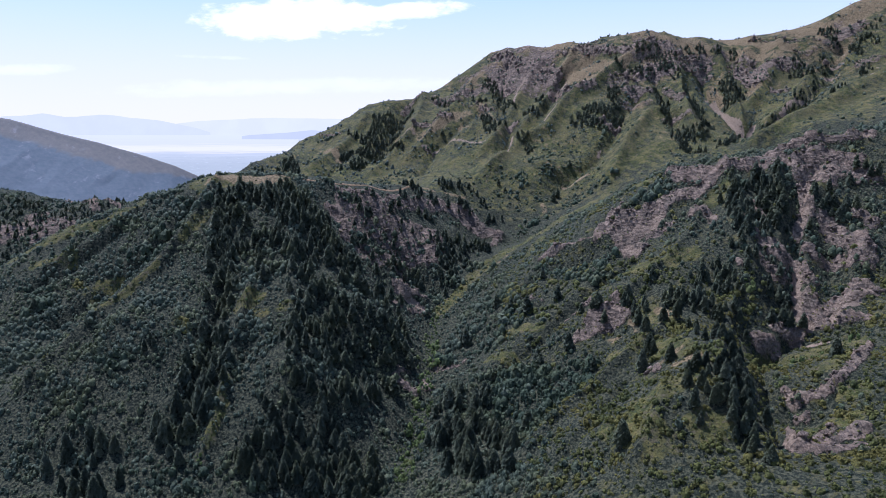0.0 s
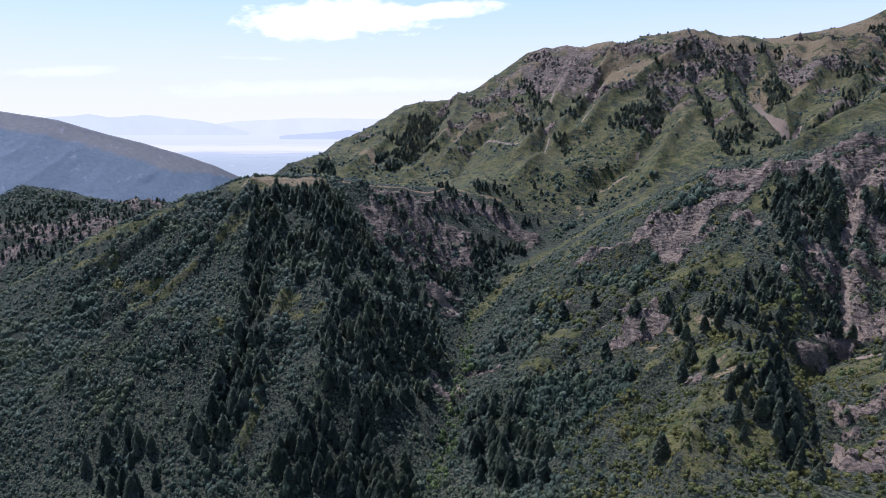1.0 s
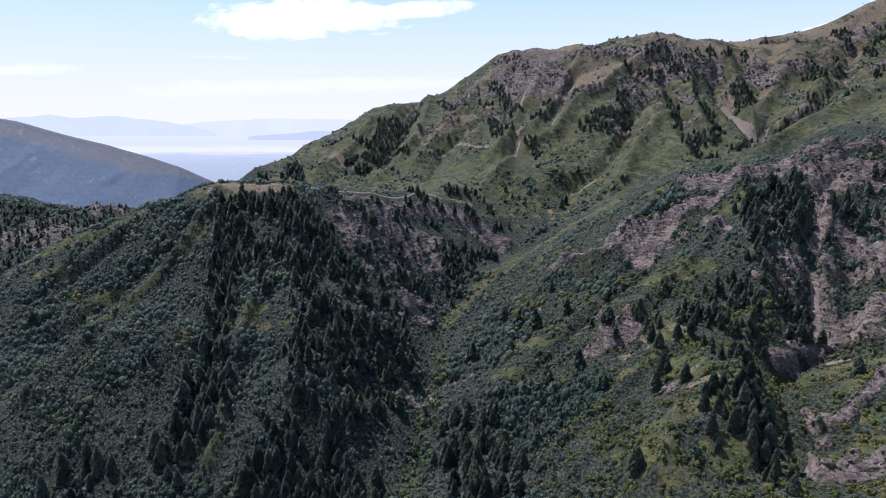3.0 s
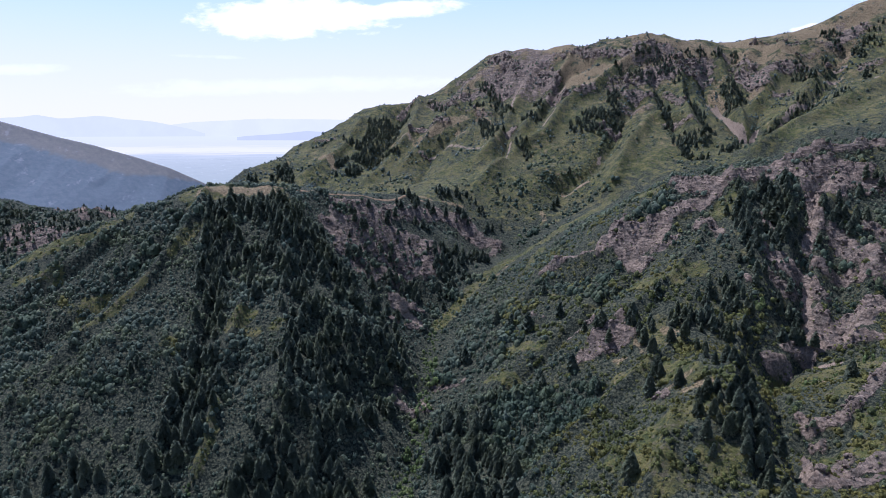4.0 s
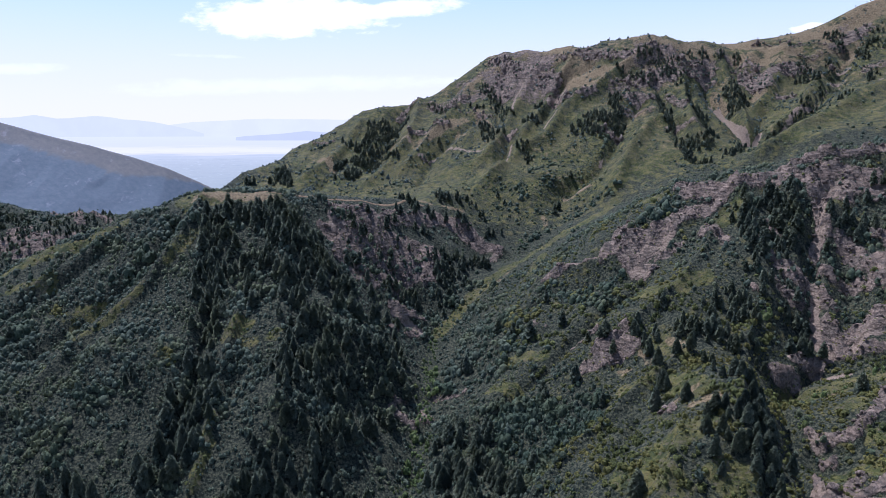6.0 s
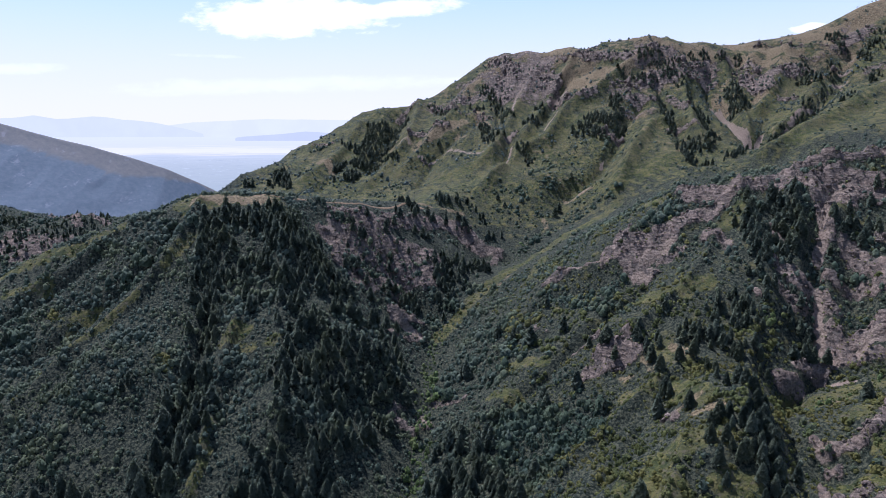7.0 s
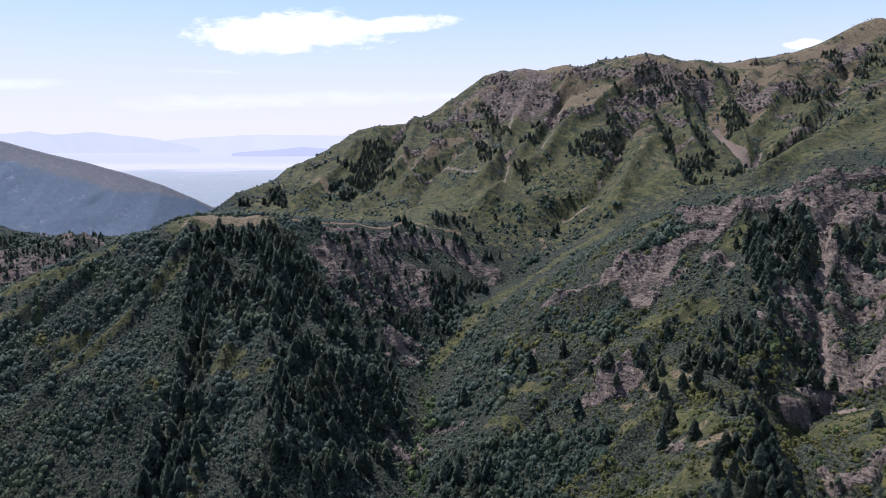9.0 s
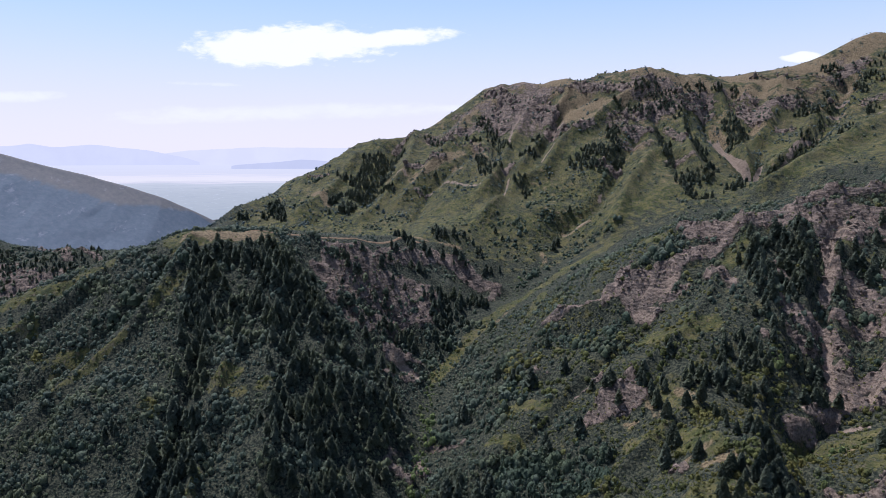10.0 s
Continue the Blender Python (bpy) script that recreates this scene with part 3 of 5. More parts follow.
fir_stand(252, 554, 274, 553, 6.0, 0.6)
fir_stand(236, 536, 242, 528, 6.7, 0.4)
fir_stand(260, 530, 261, 505, 6.7, 0.5)
fir_stand(257, 511, 256, 490, 6.6, 0.9)
fir_stand(240, 492, 244, 483, 5.5, 0.8)
fir_stand(328, 585, 335, 573, 10.9, 0.8)
fir_stand(339, 582, 350, 572, 7.7, 0.8)
fir_stand(377, 614, 382, 603, 7.0, 0.6)
fir_stand(346, 606, 362, 598, 5.7, 0.3)
fir_stand(305, 559, 314, 559, 4.2, 0.3)
fir_stand(-229, 497, -222, 494, 3.7, 0.9)
fir_stand(-113, 1189, -64, 1206, 11.8, 1)
fir_stand(-106, 1162, -75, 1182, 15.4, 1)
fir_stand(-122, 1129, -81, 1136, 14.9, 1)
fir_stand(-128, 1097, -101, 1098, 12.6, 1)
fir_stand(-98, 1111, -69, 1081, 7.2, 0.65)
fir_stand(-136, 1044, -119, 1051, 6.9, 0.78)
fir_stand(-289, 1047, -281, 1045, 5.3, 1)
fir_stand(-244, 1078, -223, 1027, 8.8, 0.78)
fir_stand(-254, 1046, -245, 1040, 4.4, 0.78)
fir_stand(-161, 1150, -146, 1142, 5.7, 0.65)
fir_stand(-157, 1072, -149, 1093, 4.5, 0.78)
fir_stand(80, 1231, 92, 1190, 9.9, 0.91)
fir_stand(87, 1192, 108, 1110, 9.4, 0.78)
fir_stand(58, 1181, 67, 1164, 6.7, 0.78)
fir_stand(67, 1089, 76, 1040, 7.8, 1)
fir_stand(86, 1055, 94, 1056, 4.3, 0.78)
fir_stand(-13, 1238, 11, 1172, 7.9, 0.52)
fir_stand(120, 1015, 123, 975, 4.9, 1)
fir_stand(131, 1074, 148, 1072, 8.8, 0.78)
fir_stand(155, 1131, 161, 1112, 5.6, 0.91)
fir_stand(199, 1030, 226, 1000, 10.2, 1)
fir_stand(219, 1046, 251, 1005, 10.3, 1)
fir_stand(266, 1088, 258, 1019, 8.0, 0.78)
fir_stand(287, 1125, 326, 1106, 11.4, 0.65)
fir_stand(328, 1146, 361, 1134, 13.7, 0.78)
fir_stand(349, 1158, 349, 1108, 9.7, 0.78)
fir_stand(372, 1141, 364, 1096, 9.7, 0.52)
fir_stand(330, 1056, 316, 970, 7.0, 1)
fir_stand(326, 1074, 331, 1060, 5.5, 1)
fir_stand(371, 1053, 368, 996, 8.0, 1)
fir_stand(368, 996, 373, 960, 6.8, 1)
fir_stand(313, 926, 351, 937, 12.9, 0.95)
fir_stand(329, 949, 311, 885, 9.5, 0.8)
fir_stand(322, 885, 329, 875, 6.9, 0.8)
fir_stand(363, 890, 395, 921, 7.2, 0.9)
fir_stand(440, 1079, 430, 1031, 9.4, 1)
fir_stand(453, 1069, 455, 1055, 4.7, 1)
fir_stand(441, 1095, 446, 1085, 5.8, 1)
fir_stand(448, 1163, 454, 1155, 6.1, 0.91)
fir_stand(483, 1170, 478, 1152, 5.2, 1)
fir_stand(429, 1177, 429, 1162, 5.1, 0.78)
fir_stand(399, 1168, 409, 1145, 8.1, 0.52)
fir_stand(554, 1096, 554, 1076, 10.0, 0.91)
fir_stand(541, 1077, 565, 1072, 7.9, 0.78)
fir_stand(557, 1047, 556, 1030, 4.8, 1)
fir_stand(536, 1007, 512, 997, 7.4, 1)
fir_stand(510, 992, 456, 951, 7.1, 1)
fir_stand(444, 950, 445, 937, 4.3, 0.9)
fir_stand(599, 1108, 596, 1092, 5.1, 1)
fir_stand(636, 1167, 630, 1138, 13.0, 0.65)
fir_stand(651, 1117, 653, 1098, 6.4, 1)
fir_stand(628, 1050, 644, 1051, 6.1, 0.78)
fir_stand(688, 1142, 705, 1148, 8.9, 0.65)
fir_stand(549, 980, 581, 1011, 5.6, 0.5)
fir_stand(666, 1125, 678, 1114, 8.6, 0.65)
fir_stand(73, 895, 87, 882, 5.8, 0.5)
fir_stand(-605, 963, -576, 953, 9.3, 0.8)
fir_stand(-548, 931, -526, 930, 8.0, 0.6)
fir_stand(-510, 931, -482, 919, 10.4, 0.9)
fir_stand(-475, 937, -461, 932, 6.0, 0.9)
fir_stand(-950, 880, -470, 910, 60.0, 0.45)
fir_stand(-123, 424, -57, 417, 16.0, 0.8)
fir_stand(-261, 416, -214, 399, 12.0, 0.4)

rocky(-111, 719, -72, 744, 5.4, 0.8)
rocky(-114, 682, -94, 677, 7.9, 0.9)
rocky(-106, 703, -97, 656, 5.6, 0.9)
rocky(-91, 698, -12, 734, 17.7, 0.7)
rocky(-82, 721, -13, 798, 9.9, 0.7)
rocky(-52, 702, -12, 712, 11.7, 0.85)
rocky(-76, 654, -45, 682, 11.1, 0.6)
rocky(-43, 644, -20, 659, 6.5, 0.9)
rocky(-47, 623, -17, 636, 4.2, 0.7)
rocky(0, 815, 34, 816, 9.3, 0.8)
rocky(27, 809, 65, 794, 7.9, 0.8)
rocky(44, 766, 69, 796, 6.5, 0.6)
rocky(-36, 524, -23, 521, 4.6, 0.8)
rocky(-19, 538, -10, 527, 3.7, 0.8)
rocky(-37, 534, -28, 539, 2.8, 0.6)
rocky(-6, 556, 17, 541, 3.8, 0.6)
rocky(213, 645, 238, 631, 3.8, 0.7)
rocky(219, 633, 253, 620, 6.5, 0.9)
rocky(254, 621, 296, 625, 7.7, 0.9)
rocky(268, 633, 319, 642, 5.7, 0.9)
rocky(320, 645, 398, 640, 6.0, 0.95)
rocky(302, 627, 338, 629, 8.0, 0.8)
rocky(324, 611, 342, 607, 10.2, 0.95)
rocky(352, 628, 376, 618, 8.2, 0.8)
rocky(354, 614, 382, 603, 9.3, 0.7)
rocky(144, 612, 162, 603, 7.2, 0.9)
rocky(155, 616, 180, 600, 6.2, 0.7)
rocky(160, 595, 194, 599, 8.1, 0.95)
rocky(187, 607, 227, 612, 7.3, 0.9)
rocky(222, 611, 241, 612, 6.4, 0.8)
rocky(162, 585, 170, 577, 5.9, 1)
rocky(181, 583, 200, 585, 4.0, 0.6)
rocky(219, 588, 230, 572, 7.1, 0.8)
rocky(138, 603, 145, 616, 4.1, 0.7)
rocky(91, 616, 116, 618, 4.1, 0.9)
rocky(116, 619, 138, 607, 4.1, 0.9)
rocky(99, 523, 117, 525, 3.6, 0.7)
rocky(116, 503, 134, 492, 7.7, 0.95)
rocky(102, 495, 126, 490, 4.3, 0.9)
rocky(133, 506, 135, 498, 3.5, 0.7)
rocky(134, 420, 135, 408, 2.5, 0.9)
rocky(231, 522, 233, 517, 2.8, 0.95)
rocky(75, 569, 83, 557, 3.8, 0.4)
rocky(319, 598, 312, 575, 4.9, 1)
rocky(306, 571, 297, 561, 4.7, 1)
rocky(285, 535, 289, 518, 6.9, 1)
rocky(276, 506, 279, 495, 8.6, 1)
rocky(280, 489, 280, 482, 6.6, 0.9)
rocky(300, 547, 311, 542, 6.2, 0.8)
rocky(327, 567, 334, 540, 10.6, 0.8)
rocky(351, 570, 359, 561, 6.6, 0.9)
rocky(321, 536, 332, 521, 7.2, 0.9)
rocky(293, 493, 322, 497, 7.7, 0.95)
rocky(290, 473, 303, 466, 5.6, 0.8)
rocky(338, 539, 338, 525, 6.2, 0.9)
rocky(256, 553, 272, 537, 8.9, 0.8)
rocky(252, 531, 265, 520, 5.8, 0.6)
rocky(269, 584, 273, 572, 4.2, 0.6)
rocky(224, 464, 239, 464, 5.3, 0.95)
rocky(245, 475, 265, 483, 6.4, 0.9)
rocky(241, 394, 270, 412, 4.1, 0.95)
rocky(259, 409, 285, 434, 3.4, 0.9)
rocky(221, 393, 234, 389, 3.5, 0.95)
rocky(217, 383, 218, 383, 2.5, 0.8)
rocky(214, 401, 217, 393, 2.7, 0.9)
rocky(202, 368, 192, 346, 2.5, 0.9)
rocky(214, 384, 218, 381, 2.5, 0.8)
rocky(192, 340, 219, 361, 5.0, 0.85)
rocky(211, 348, 231, 349, 5.1, 0.9)
rocky(200, 335, 223, 336, 4.9, 0.85)
rocky(-561, 926, -525, 901, 10.5, 0.8)
rocky(-574, 908, -541, 888, 10.5, 0.7)
rocky(-574, 1032, -484, 941, 5.5, 0.9)
rocky(-490, 937, -475, 936, 6.1, 0.6)
rocky(206, 1229, 223, 1216, 8.2, 0.9)
rocky(235, 1228, 248, 1197, 8.1, 0.95)
rocky(260, 1187, 296, 1167, 10.9, 0.95)
rocky(305, 1165, 372, 1173, 7.0, 0.9)
rocky(95, 1296, 139, 1236, 9.4, 0.8)
rocky(138, 1229, 196, 1224, 9.2, 0.6)
rocky(101, 1244, 115, 1190, 10.0, 0.7)
rocky(-8, 1227, 20, 1177, 8.9, 0.9)
rocky(21, 1199, 50, 1200, 11.8, 0.7)
rocky(-44, 1122, 10, 1120, 8.2, 0.9)
rocky(11, 1180, 83, 1127, 7.6, 0.6)
rocky(182, 1193, 189, 1178, 13.8, 0.95)
rocky(179, 1138, 199, 1126, 9.4, 1)
rocky(103, 1053, 112, 1061, 6.1, 0.9)
rocky(203, 1097, 237, 1094, 8.2, 0.9)
rocky(227, 1004, 251, 989, 6.7, 0.8)
rocky(284, 1074, 316, 1068, 9.1, 0.8)
rocky(272, 1099, 375, 1120, 15.2, 0.7)
rocky(378, 1130, 427, 1144, 13.9, 0.8)
rocky(377, 1112, 427, 1117, 7.8, 0.9)
rocky(341, 1065, 354, 1028, 7.2, 0.6)
rocky(316, 982, 351, 970, 5.9, 0.7)
rocky(469, 1134, 494, 1130, 14.2, 0.7)
rocky(470, 1112, 489, 1075, 13.7, 0.8)
rocky(499, 1098, 544, 1103, 12.0, 0.8)
rocky(496, 1053, 518, 1046, 5.7, 0.8)
rocky(515, 1182, 565, 1171, 7.5, 0.8)
rocky(571, 1162, 600, 1148, 8.5, 0.8)
rocky(563, 1127, 598, 1125, 6.3, 0.7)
rocky(623, 1141, 643, 1145, 15.1, 0.9)
rocky(651, 1146, 680, 1159, 11.0, 0.95)
rocky(605, 1102, 618, 1095, 6.2, 0.7)
rocky(641, 1074, 668, 1069, 10.3, 0.6)
rocky(270, 1052, 309, 1039, 8.0, 0.5)
rocky(-29, 1065, -16, 1057, 4.3, 0.6)
rocky(-73, 1232, -39, 1265, 5.1, 0.8)
rocky(-208, 1176, -176, 1160, 4.8, 0.7)
rocky(-900, 885, -480, 908, 16, 0.55)
rocky(-640, 840, -560, 930, 14, 0.9)

scree(402, 1091, 414, 1062, 2.7, 0.9)
scree(414, 1062, 415, 953, 4.3, 1)
scree(444, 979, 427, 955, 3.0, 1)
scree(427, 955, 410, 937, 2.9, 1)
scree(486, 983, 532, 1006, 2.2, 1)
scree(446, 939, 483, 978, 2.2, 1)
scree(529, 999, 588, 1068, 3.3, 1)
scree(588, 1068, 633, 1117, 5.0, 0.9)
scree(638, 1118, 650, 1143, 4.4, 0.6)
scree(122, 1165, 140, 1198, 2.7, 0.9)
scree(113, 1115, 124, 1164, 2.2, 0.8)
scree(98, 1053, 107, 1058, 3.6, 1)
scree(105, 1037, 92, 985, 2.2, 0.9)
scree(-16, 1060, 10, 1072, 2.2, 1)
scree(10, 1072, 62, 1014, 2.2, 1)
scree(153, 1047, 181, 1097, 2.2, 0.8)
scree(182, 1101, 237, 1099, 2.2, 0.7)
scree(-82, 1147, -43, 1100, 3.2, 0.5)
scree(215, 946, 221, 958, 2.2, 0.8)
scree(162, 903, 191, 901, 2.2, 0.6)
scree(180, 1146, 200, 1157, 5.2, 0.9)
scree(636, 1036, 657, 1049, 2.8, 0.7)
scree(162, 582, 167, 576, 4.4, 1)
scree(168, 589, 194, 597, 5.0, 0.8)
scree(225, 584, 230, 572, 4.4, 0.7)
scree(315, 591, 326, 604, 3.5, 1)
scree(303, 568, 310, 576, 3.5, 1)
scree(285, 535, 270, 498, 3.6, 0.9)
scree(270, 498, 273, 484, 3.5, 1)
scree(287, 482, 304, 486, 4.1, 1)
scree(304, 486, 323, 499, 3.6, 1)
scree(275, 465, 266, 470, 3.5, 1)
scree(-43, 642, -19, 640, 3.5, 0.9)
scree(339, 620, 350, 615, 5.8, 0.8)
scree(215, 396, 217, 393, 3.5, 1)
scree(195, 354, 192, 346, 3.5, 1)
scree(-12, 533, -17, 544, 3.5, 0.8)
scree(-100, 700, -94, 673, 5.0, 0.7)


parched(-216, 681, -171, 685, 2.5, 1)
parched(4, 846, 28, 849, 4.2, 0.9)
parched(126, 854, 127, 839, 3.5, 0.7)
parched(162, 900, 191, 901, 4.5, 0.7)
parched(92, 1264, 175, 1211, 14.3, 0.7)
parched(52, 1248, 83, 1272, 10.4, 0.6)
parched(215, 1165, 290, 1137, 9.7, 0.8)
parched(290, 1137, 330, 1156, 7.8, 0.8)
parched(210, 1190, 248, 1111, 9.6, 0.6)
parched(434, 1164, 436, 1143, 6.1, 0.6)
parched(488, 1206, 560, 1139, 12.7, 0.8)
parched(480, 1161, 547, 1110, 12.3, 0.6)
parched(493, 1105, 475, 1059, 7.8, 0.6)
parched(599, 1185, 669, 1180, 12.2, 0.8)
parched(623, 1105, 652, 1131, 8.5, 0.6)
parched(-71, 1122, -34, 1101, 9.1, 0.7)
parched(-187, 1105, -163, 1066, 6.3, 0.8)
parched(-25, 1091, 38, 1136, 9.1, 0.6)
parched(28, 1100, 44, 1074, 5.3, 0.5)
parched(57, 1163, 79, 1082, 7.3, 0.5)
parched(292, 1039, 319, 1048, 7.1, 0.6)
parched(419, 1091, 422, 1050, 7.5, 0.5)
parched(158, 481, 164, 474, 4.2, 0.9)
parched(139, 482, 143, 468, 3.3, 0.75)
parched(138, 417, 151, 416, 3.7, 0.9)
parched(146, 402, 158, 398, 3.6, 0.9)
parched(123, 479, 130, 476, 2.5, 0.75)
parched(245, 438, 252, 444, 3.4, 0.75)
parched(72, 729, 58, 711, 3.0, 0.6)
parched(82, 554, 89, 554, 2.8, 0.6)


grassy(-239, 690, -164, 677, 5.8, 0.9)
grassy(-246, 678, -216, 671, 5.8, 0.8)
grassy(-251, 577, -275, 544, 5.0, 0.9)
grassy(-275, 544, -309, 483, 5.0, 0.9)
grassy(-306, 588, -286, 589, 5.0, 0.8)
grassy(-236, 601, -220, 630, 5.4, 0.5)
grassy(-377, 612, -343, 614, 5.9, 0.6)
grassy(-331, 590, -300, 575, 5.5, 0.4)
grassy(-367, 654, -311, 649, 5.0, 0.7)
grassy(-165, 537, -154, 547, 5.9, 0.9)
grassy(-160, 534, -124, 533, 5.0, 0.5)
grassy(-159, 471, -159, 429, 5.0, 0.6)
grassy(-208, 519, -202, 515, 5.9, 0.5)
grassy(-3, 646, 64, 738, 6.5, 0.8)
grassy(68, 748, 144, 798, 7.2, 0.91)
grassy(47, 717, 102, 773, 7.8, 0.78)
grassy(89, 681, 108, 730, 5.9, 0.78)
grassy(142, 785, 211, 836, 7.6, 0.7)
grassy(161, 706, 198, 646, 7.1, 0.65)
grassy(229, 591, 252, 601, 7.9, 0.78)
grassy(178, 531, 201, 536, 7.0, 0.78)
grassy(156, 545, 181, 528, 5.8, 0.78)
grassy(38, 519, 58, 502, 5.0, 0.8)
grassy(54, 543, 78, 528, 5.0, 0.78)
grassy(152, 488, 159, 461, 5.2, 1)
grassy(122, 460, 134, 451, 5.0, 0.65)
grassy(146, 443, 153, 412, 6.6, 0.91)
grassy(114, 372, 148, 380, 8.6, 0.52)
grassy(141, 352, 151, 347, 7.5, 0.65)
grassy(100, 374, 121, 344, 8.2, 0.39)
grassy(240, 448, 259, 450, 8.8, 1)
grassy(229, 457, 235, 446, 5.0, 0.91)
grassy(264, 459, 286, 447, 5.6, 0.91)
grassy(241, 413, 251, 413, 5.1, 0.91)
grassy(242, 382, 250, 380, 5.0, 0.78)
grassy(214, 368, 235, 364, 5.6, 0.65)
grassy(325, 602, 337, 597, 5.0, 1)
grassy(69, 939, 171, 1005, 8.0, 0.9)
grassy(1, 985, 89, 996, 10.1, 0.8)
grassy(219, 867, 307, 1003, 9.9, 1)
grassy(251, 887, 299, 904, 13.4, 1)
grassy(307, 1003, 331, 982, 8.5, 0.8)
grassy(172, 1015, 234, 1081, 8.8, 0.8)
grassy(181, 926, 211, 928, 9.6, 0.6)
grassy(437, 875, 542, 941, 12.6, 1)
grassy(523, 933, 577, 917, 15.4, 1)
grassy(426, 917, 441, 885, 6.1, 1)
grassy(461, 1027, 494, 993, 11.4, 0.9)
grassy(522, 1053, 546, 1069, 9.8, 0.7)
grassy(367, 949, 372, 921, 8.2, 0.8)
grassy(-66, 1037, -16, 1072, 10.8, 0.7)
grassy(-194, 1092, -127, 1132, 11.5, 0.6)
grassy(-115, 1013, -65, 1010, 8.2, 0.7)
grassy(-201, 1034, -149, 1023, 8.5, 0.6)
grassy(-89, 1117, -26, 1125, 6.9, 0.7)
grassy(110, 1130, 152, 1138, 9.4, 0.8)


lush(-20, 555, -18, 575, 4.5, 0.9)
lush(-9, 632, -18, 575, 4.5, 0.9)
lush(-17, 555, -16, 506, 4.6, 0.9)
lush(-18, 505, -24, 441, 6.4, 1)
lush(89, 818, 101, 817, 5.1, 0.9)
lush(229, 456, 247, 463, 4.5, 0.8)
lush(217, 440, 213, 389, 5.0, 0.6)
lush(200, 384, 211, 386, 4.5, 0.6)
lush(-167, 537, -157, 540, 4.5, 0.8)
lush(-161, 425, -162, 422, 4.5, 0.8)
lush(104, 845, 125, 849, 8.8, 0.3)
lush(226, 500, 236, 504, 4.6, 0.5)
lush(333, 591, 326, 600, 4.5, 0.5)
lush(130, 888, 141, 886, 7.4, 0.5)
lush(279, 467, 291, 445, 4.5, 0.6)


thicket(38, 582, 54, 547, 12.0, 0.7)
thicket(22, 550, 45, 542, 7.0, 0.6)
thicket(40, 490, 104, 464, 10.4, 1)
thicket(47, 477, 96, 445, 10.2, 1)
thicket(35, 466, 65, 431, 10.0, 0.9)
thicket(49, 416, 57, 423, 5.3, 0.8)
thicket(92, 484, 102, 471, 6.2, 0.8)
thicket(76, 507, 92, 506, 6.1, 0.7)
thicket(-6, 565, 13, 554, 4.8, 0.8)
thicket(89, 603, 142, 543, 10.6, 0.7)
thicket(130, 569, 148, 585, 6.8, 0.8)
thicket(41, 618, 73, 557, 9.9, 0.6)
thicket(-6, 665, 5, 687, 7.9, 0.8)
thicket(-23, 680, -12, 673, 6.8, 0.7)
thicket(-288, 604, -259, 607, 7.7, 0.9)
thicket(-363, 623, -339, 616, 3.5, 0.9)
thicket(-373, 587, -352, 584, 8.0, 0.6)
thicket(-364, 569, -347, 574, 7.9, 0.8)
thicket(-246, 631, -264, 622, 5.5, 0.7)
thicket(-256, 658, -223, 642, 6.8, 0.7)
thicket(-293, 592, -306, 599, 4.4, 0.6)
thicket(-256, 484, -221, 486, 9.2, 0.5)
thicket(-260, 449, -248, 457, 9.0, 0.5)
thicket(-342, 646, -312, 639, 4.7, 0.6)
thicket(88, 893, 131, 895, 8.8, 0.8)
thicket(64, 865, 83, 838, 8.4, 0.5)
thicket(94, 812, 123, 830, 6.1, 1)
thicket(123, 830, 189, 859, 4.9, 1)
thicket(156, 864, 210, 862, 4.3, 1)
thicket(-17, 1090, 10, 1094, 7.1, 0.6)
thicket(-67, 1046, -25, 1048, 6.9, 0.5)
thicket(75, 912, 125, 905, 7.5, 0.8)
thicket(97, 914, 134, 911, 9.0, 0.6)
thicket(196, 622, 170, 619, 6.3, 0.8)
thicket(216, 416, 217, 398, 4.0, 0.7)
thicket(-271, 1082, -238, 1050, 10.8, 0.5)
thicket(-208, 1153, -149, 1162, 4.8, 0.7)
thicket(-16, 1071, 1, 1062, 7.0, 0.5)
thicket(172, 917, 205, 901, 4.5, 0.5)
thicket(-101, 1042, -48, 1002, 10.1, 0.5)
thicket(-226, 1075, -187, 1053, 8.9, 0.5)
thicket(-950, 850, -420, 875, 70, 0.5)
thicket(-900, 960, -500, 965, 30, 0.8)
thicket(-207, 420, -133, 403, 15, 0.5)

rocky(-475, 965, -445, 945, 5, 1)
parched(-475, 965, -445, 945, 6.0, 1)
parched(-28, 850, -12, 846, 4.0, 1)
lush(-27, 425, -20, 486, 8, 1)
lush(-20, 486, -14, 524, 8, 1)
lush(-14, 524, -12, 562, 7, 1)
lush(-12, 562, -9, 614, 7, 1)
lush(-9, 614, -2, 650, 6, 0.9)
parched(-225, 686, -168, 684, 13.0, 1)
grassy(-240, 686, -165, 684, 16.0, 0.9)
clearing(-36, 430, -24, 524, 13, 1)
clearing(-24, 524, -19, 610, 11, 1)
clearing(-20, 600, -22, 650, 9, 1)
thicket(93, 805, 126, 829, 8.8, 1)
thicket(126, 829, 191, 868, 7.1, 1)
thicket(191, 868, 213, 858, 5.8, 1)
thicket(67, 904, 137, 907, 11.9, 0.9)
thicket(85, 860, 127, 864, 11.4, 0.6)
thicket(45, 921, 90, 920, 6.0, 0.6)
thicket(-98, 706, -13, 787, 13.5, 0.42)
thicket(-88, 673, -18, 727, 13.8, 0.38)
thicket(7, 803, 60, 816, 9.3, 0.4)
thicket(256, 552, 269, 520, 8.8, 0.5)
thicket(307, 558, 314, 544, 7.3, 0.6)
thicket(331, 576, 350, 563, 7.6, 0.5)
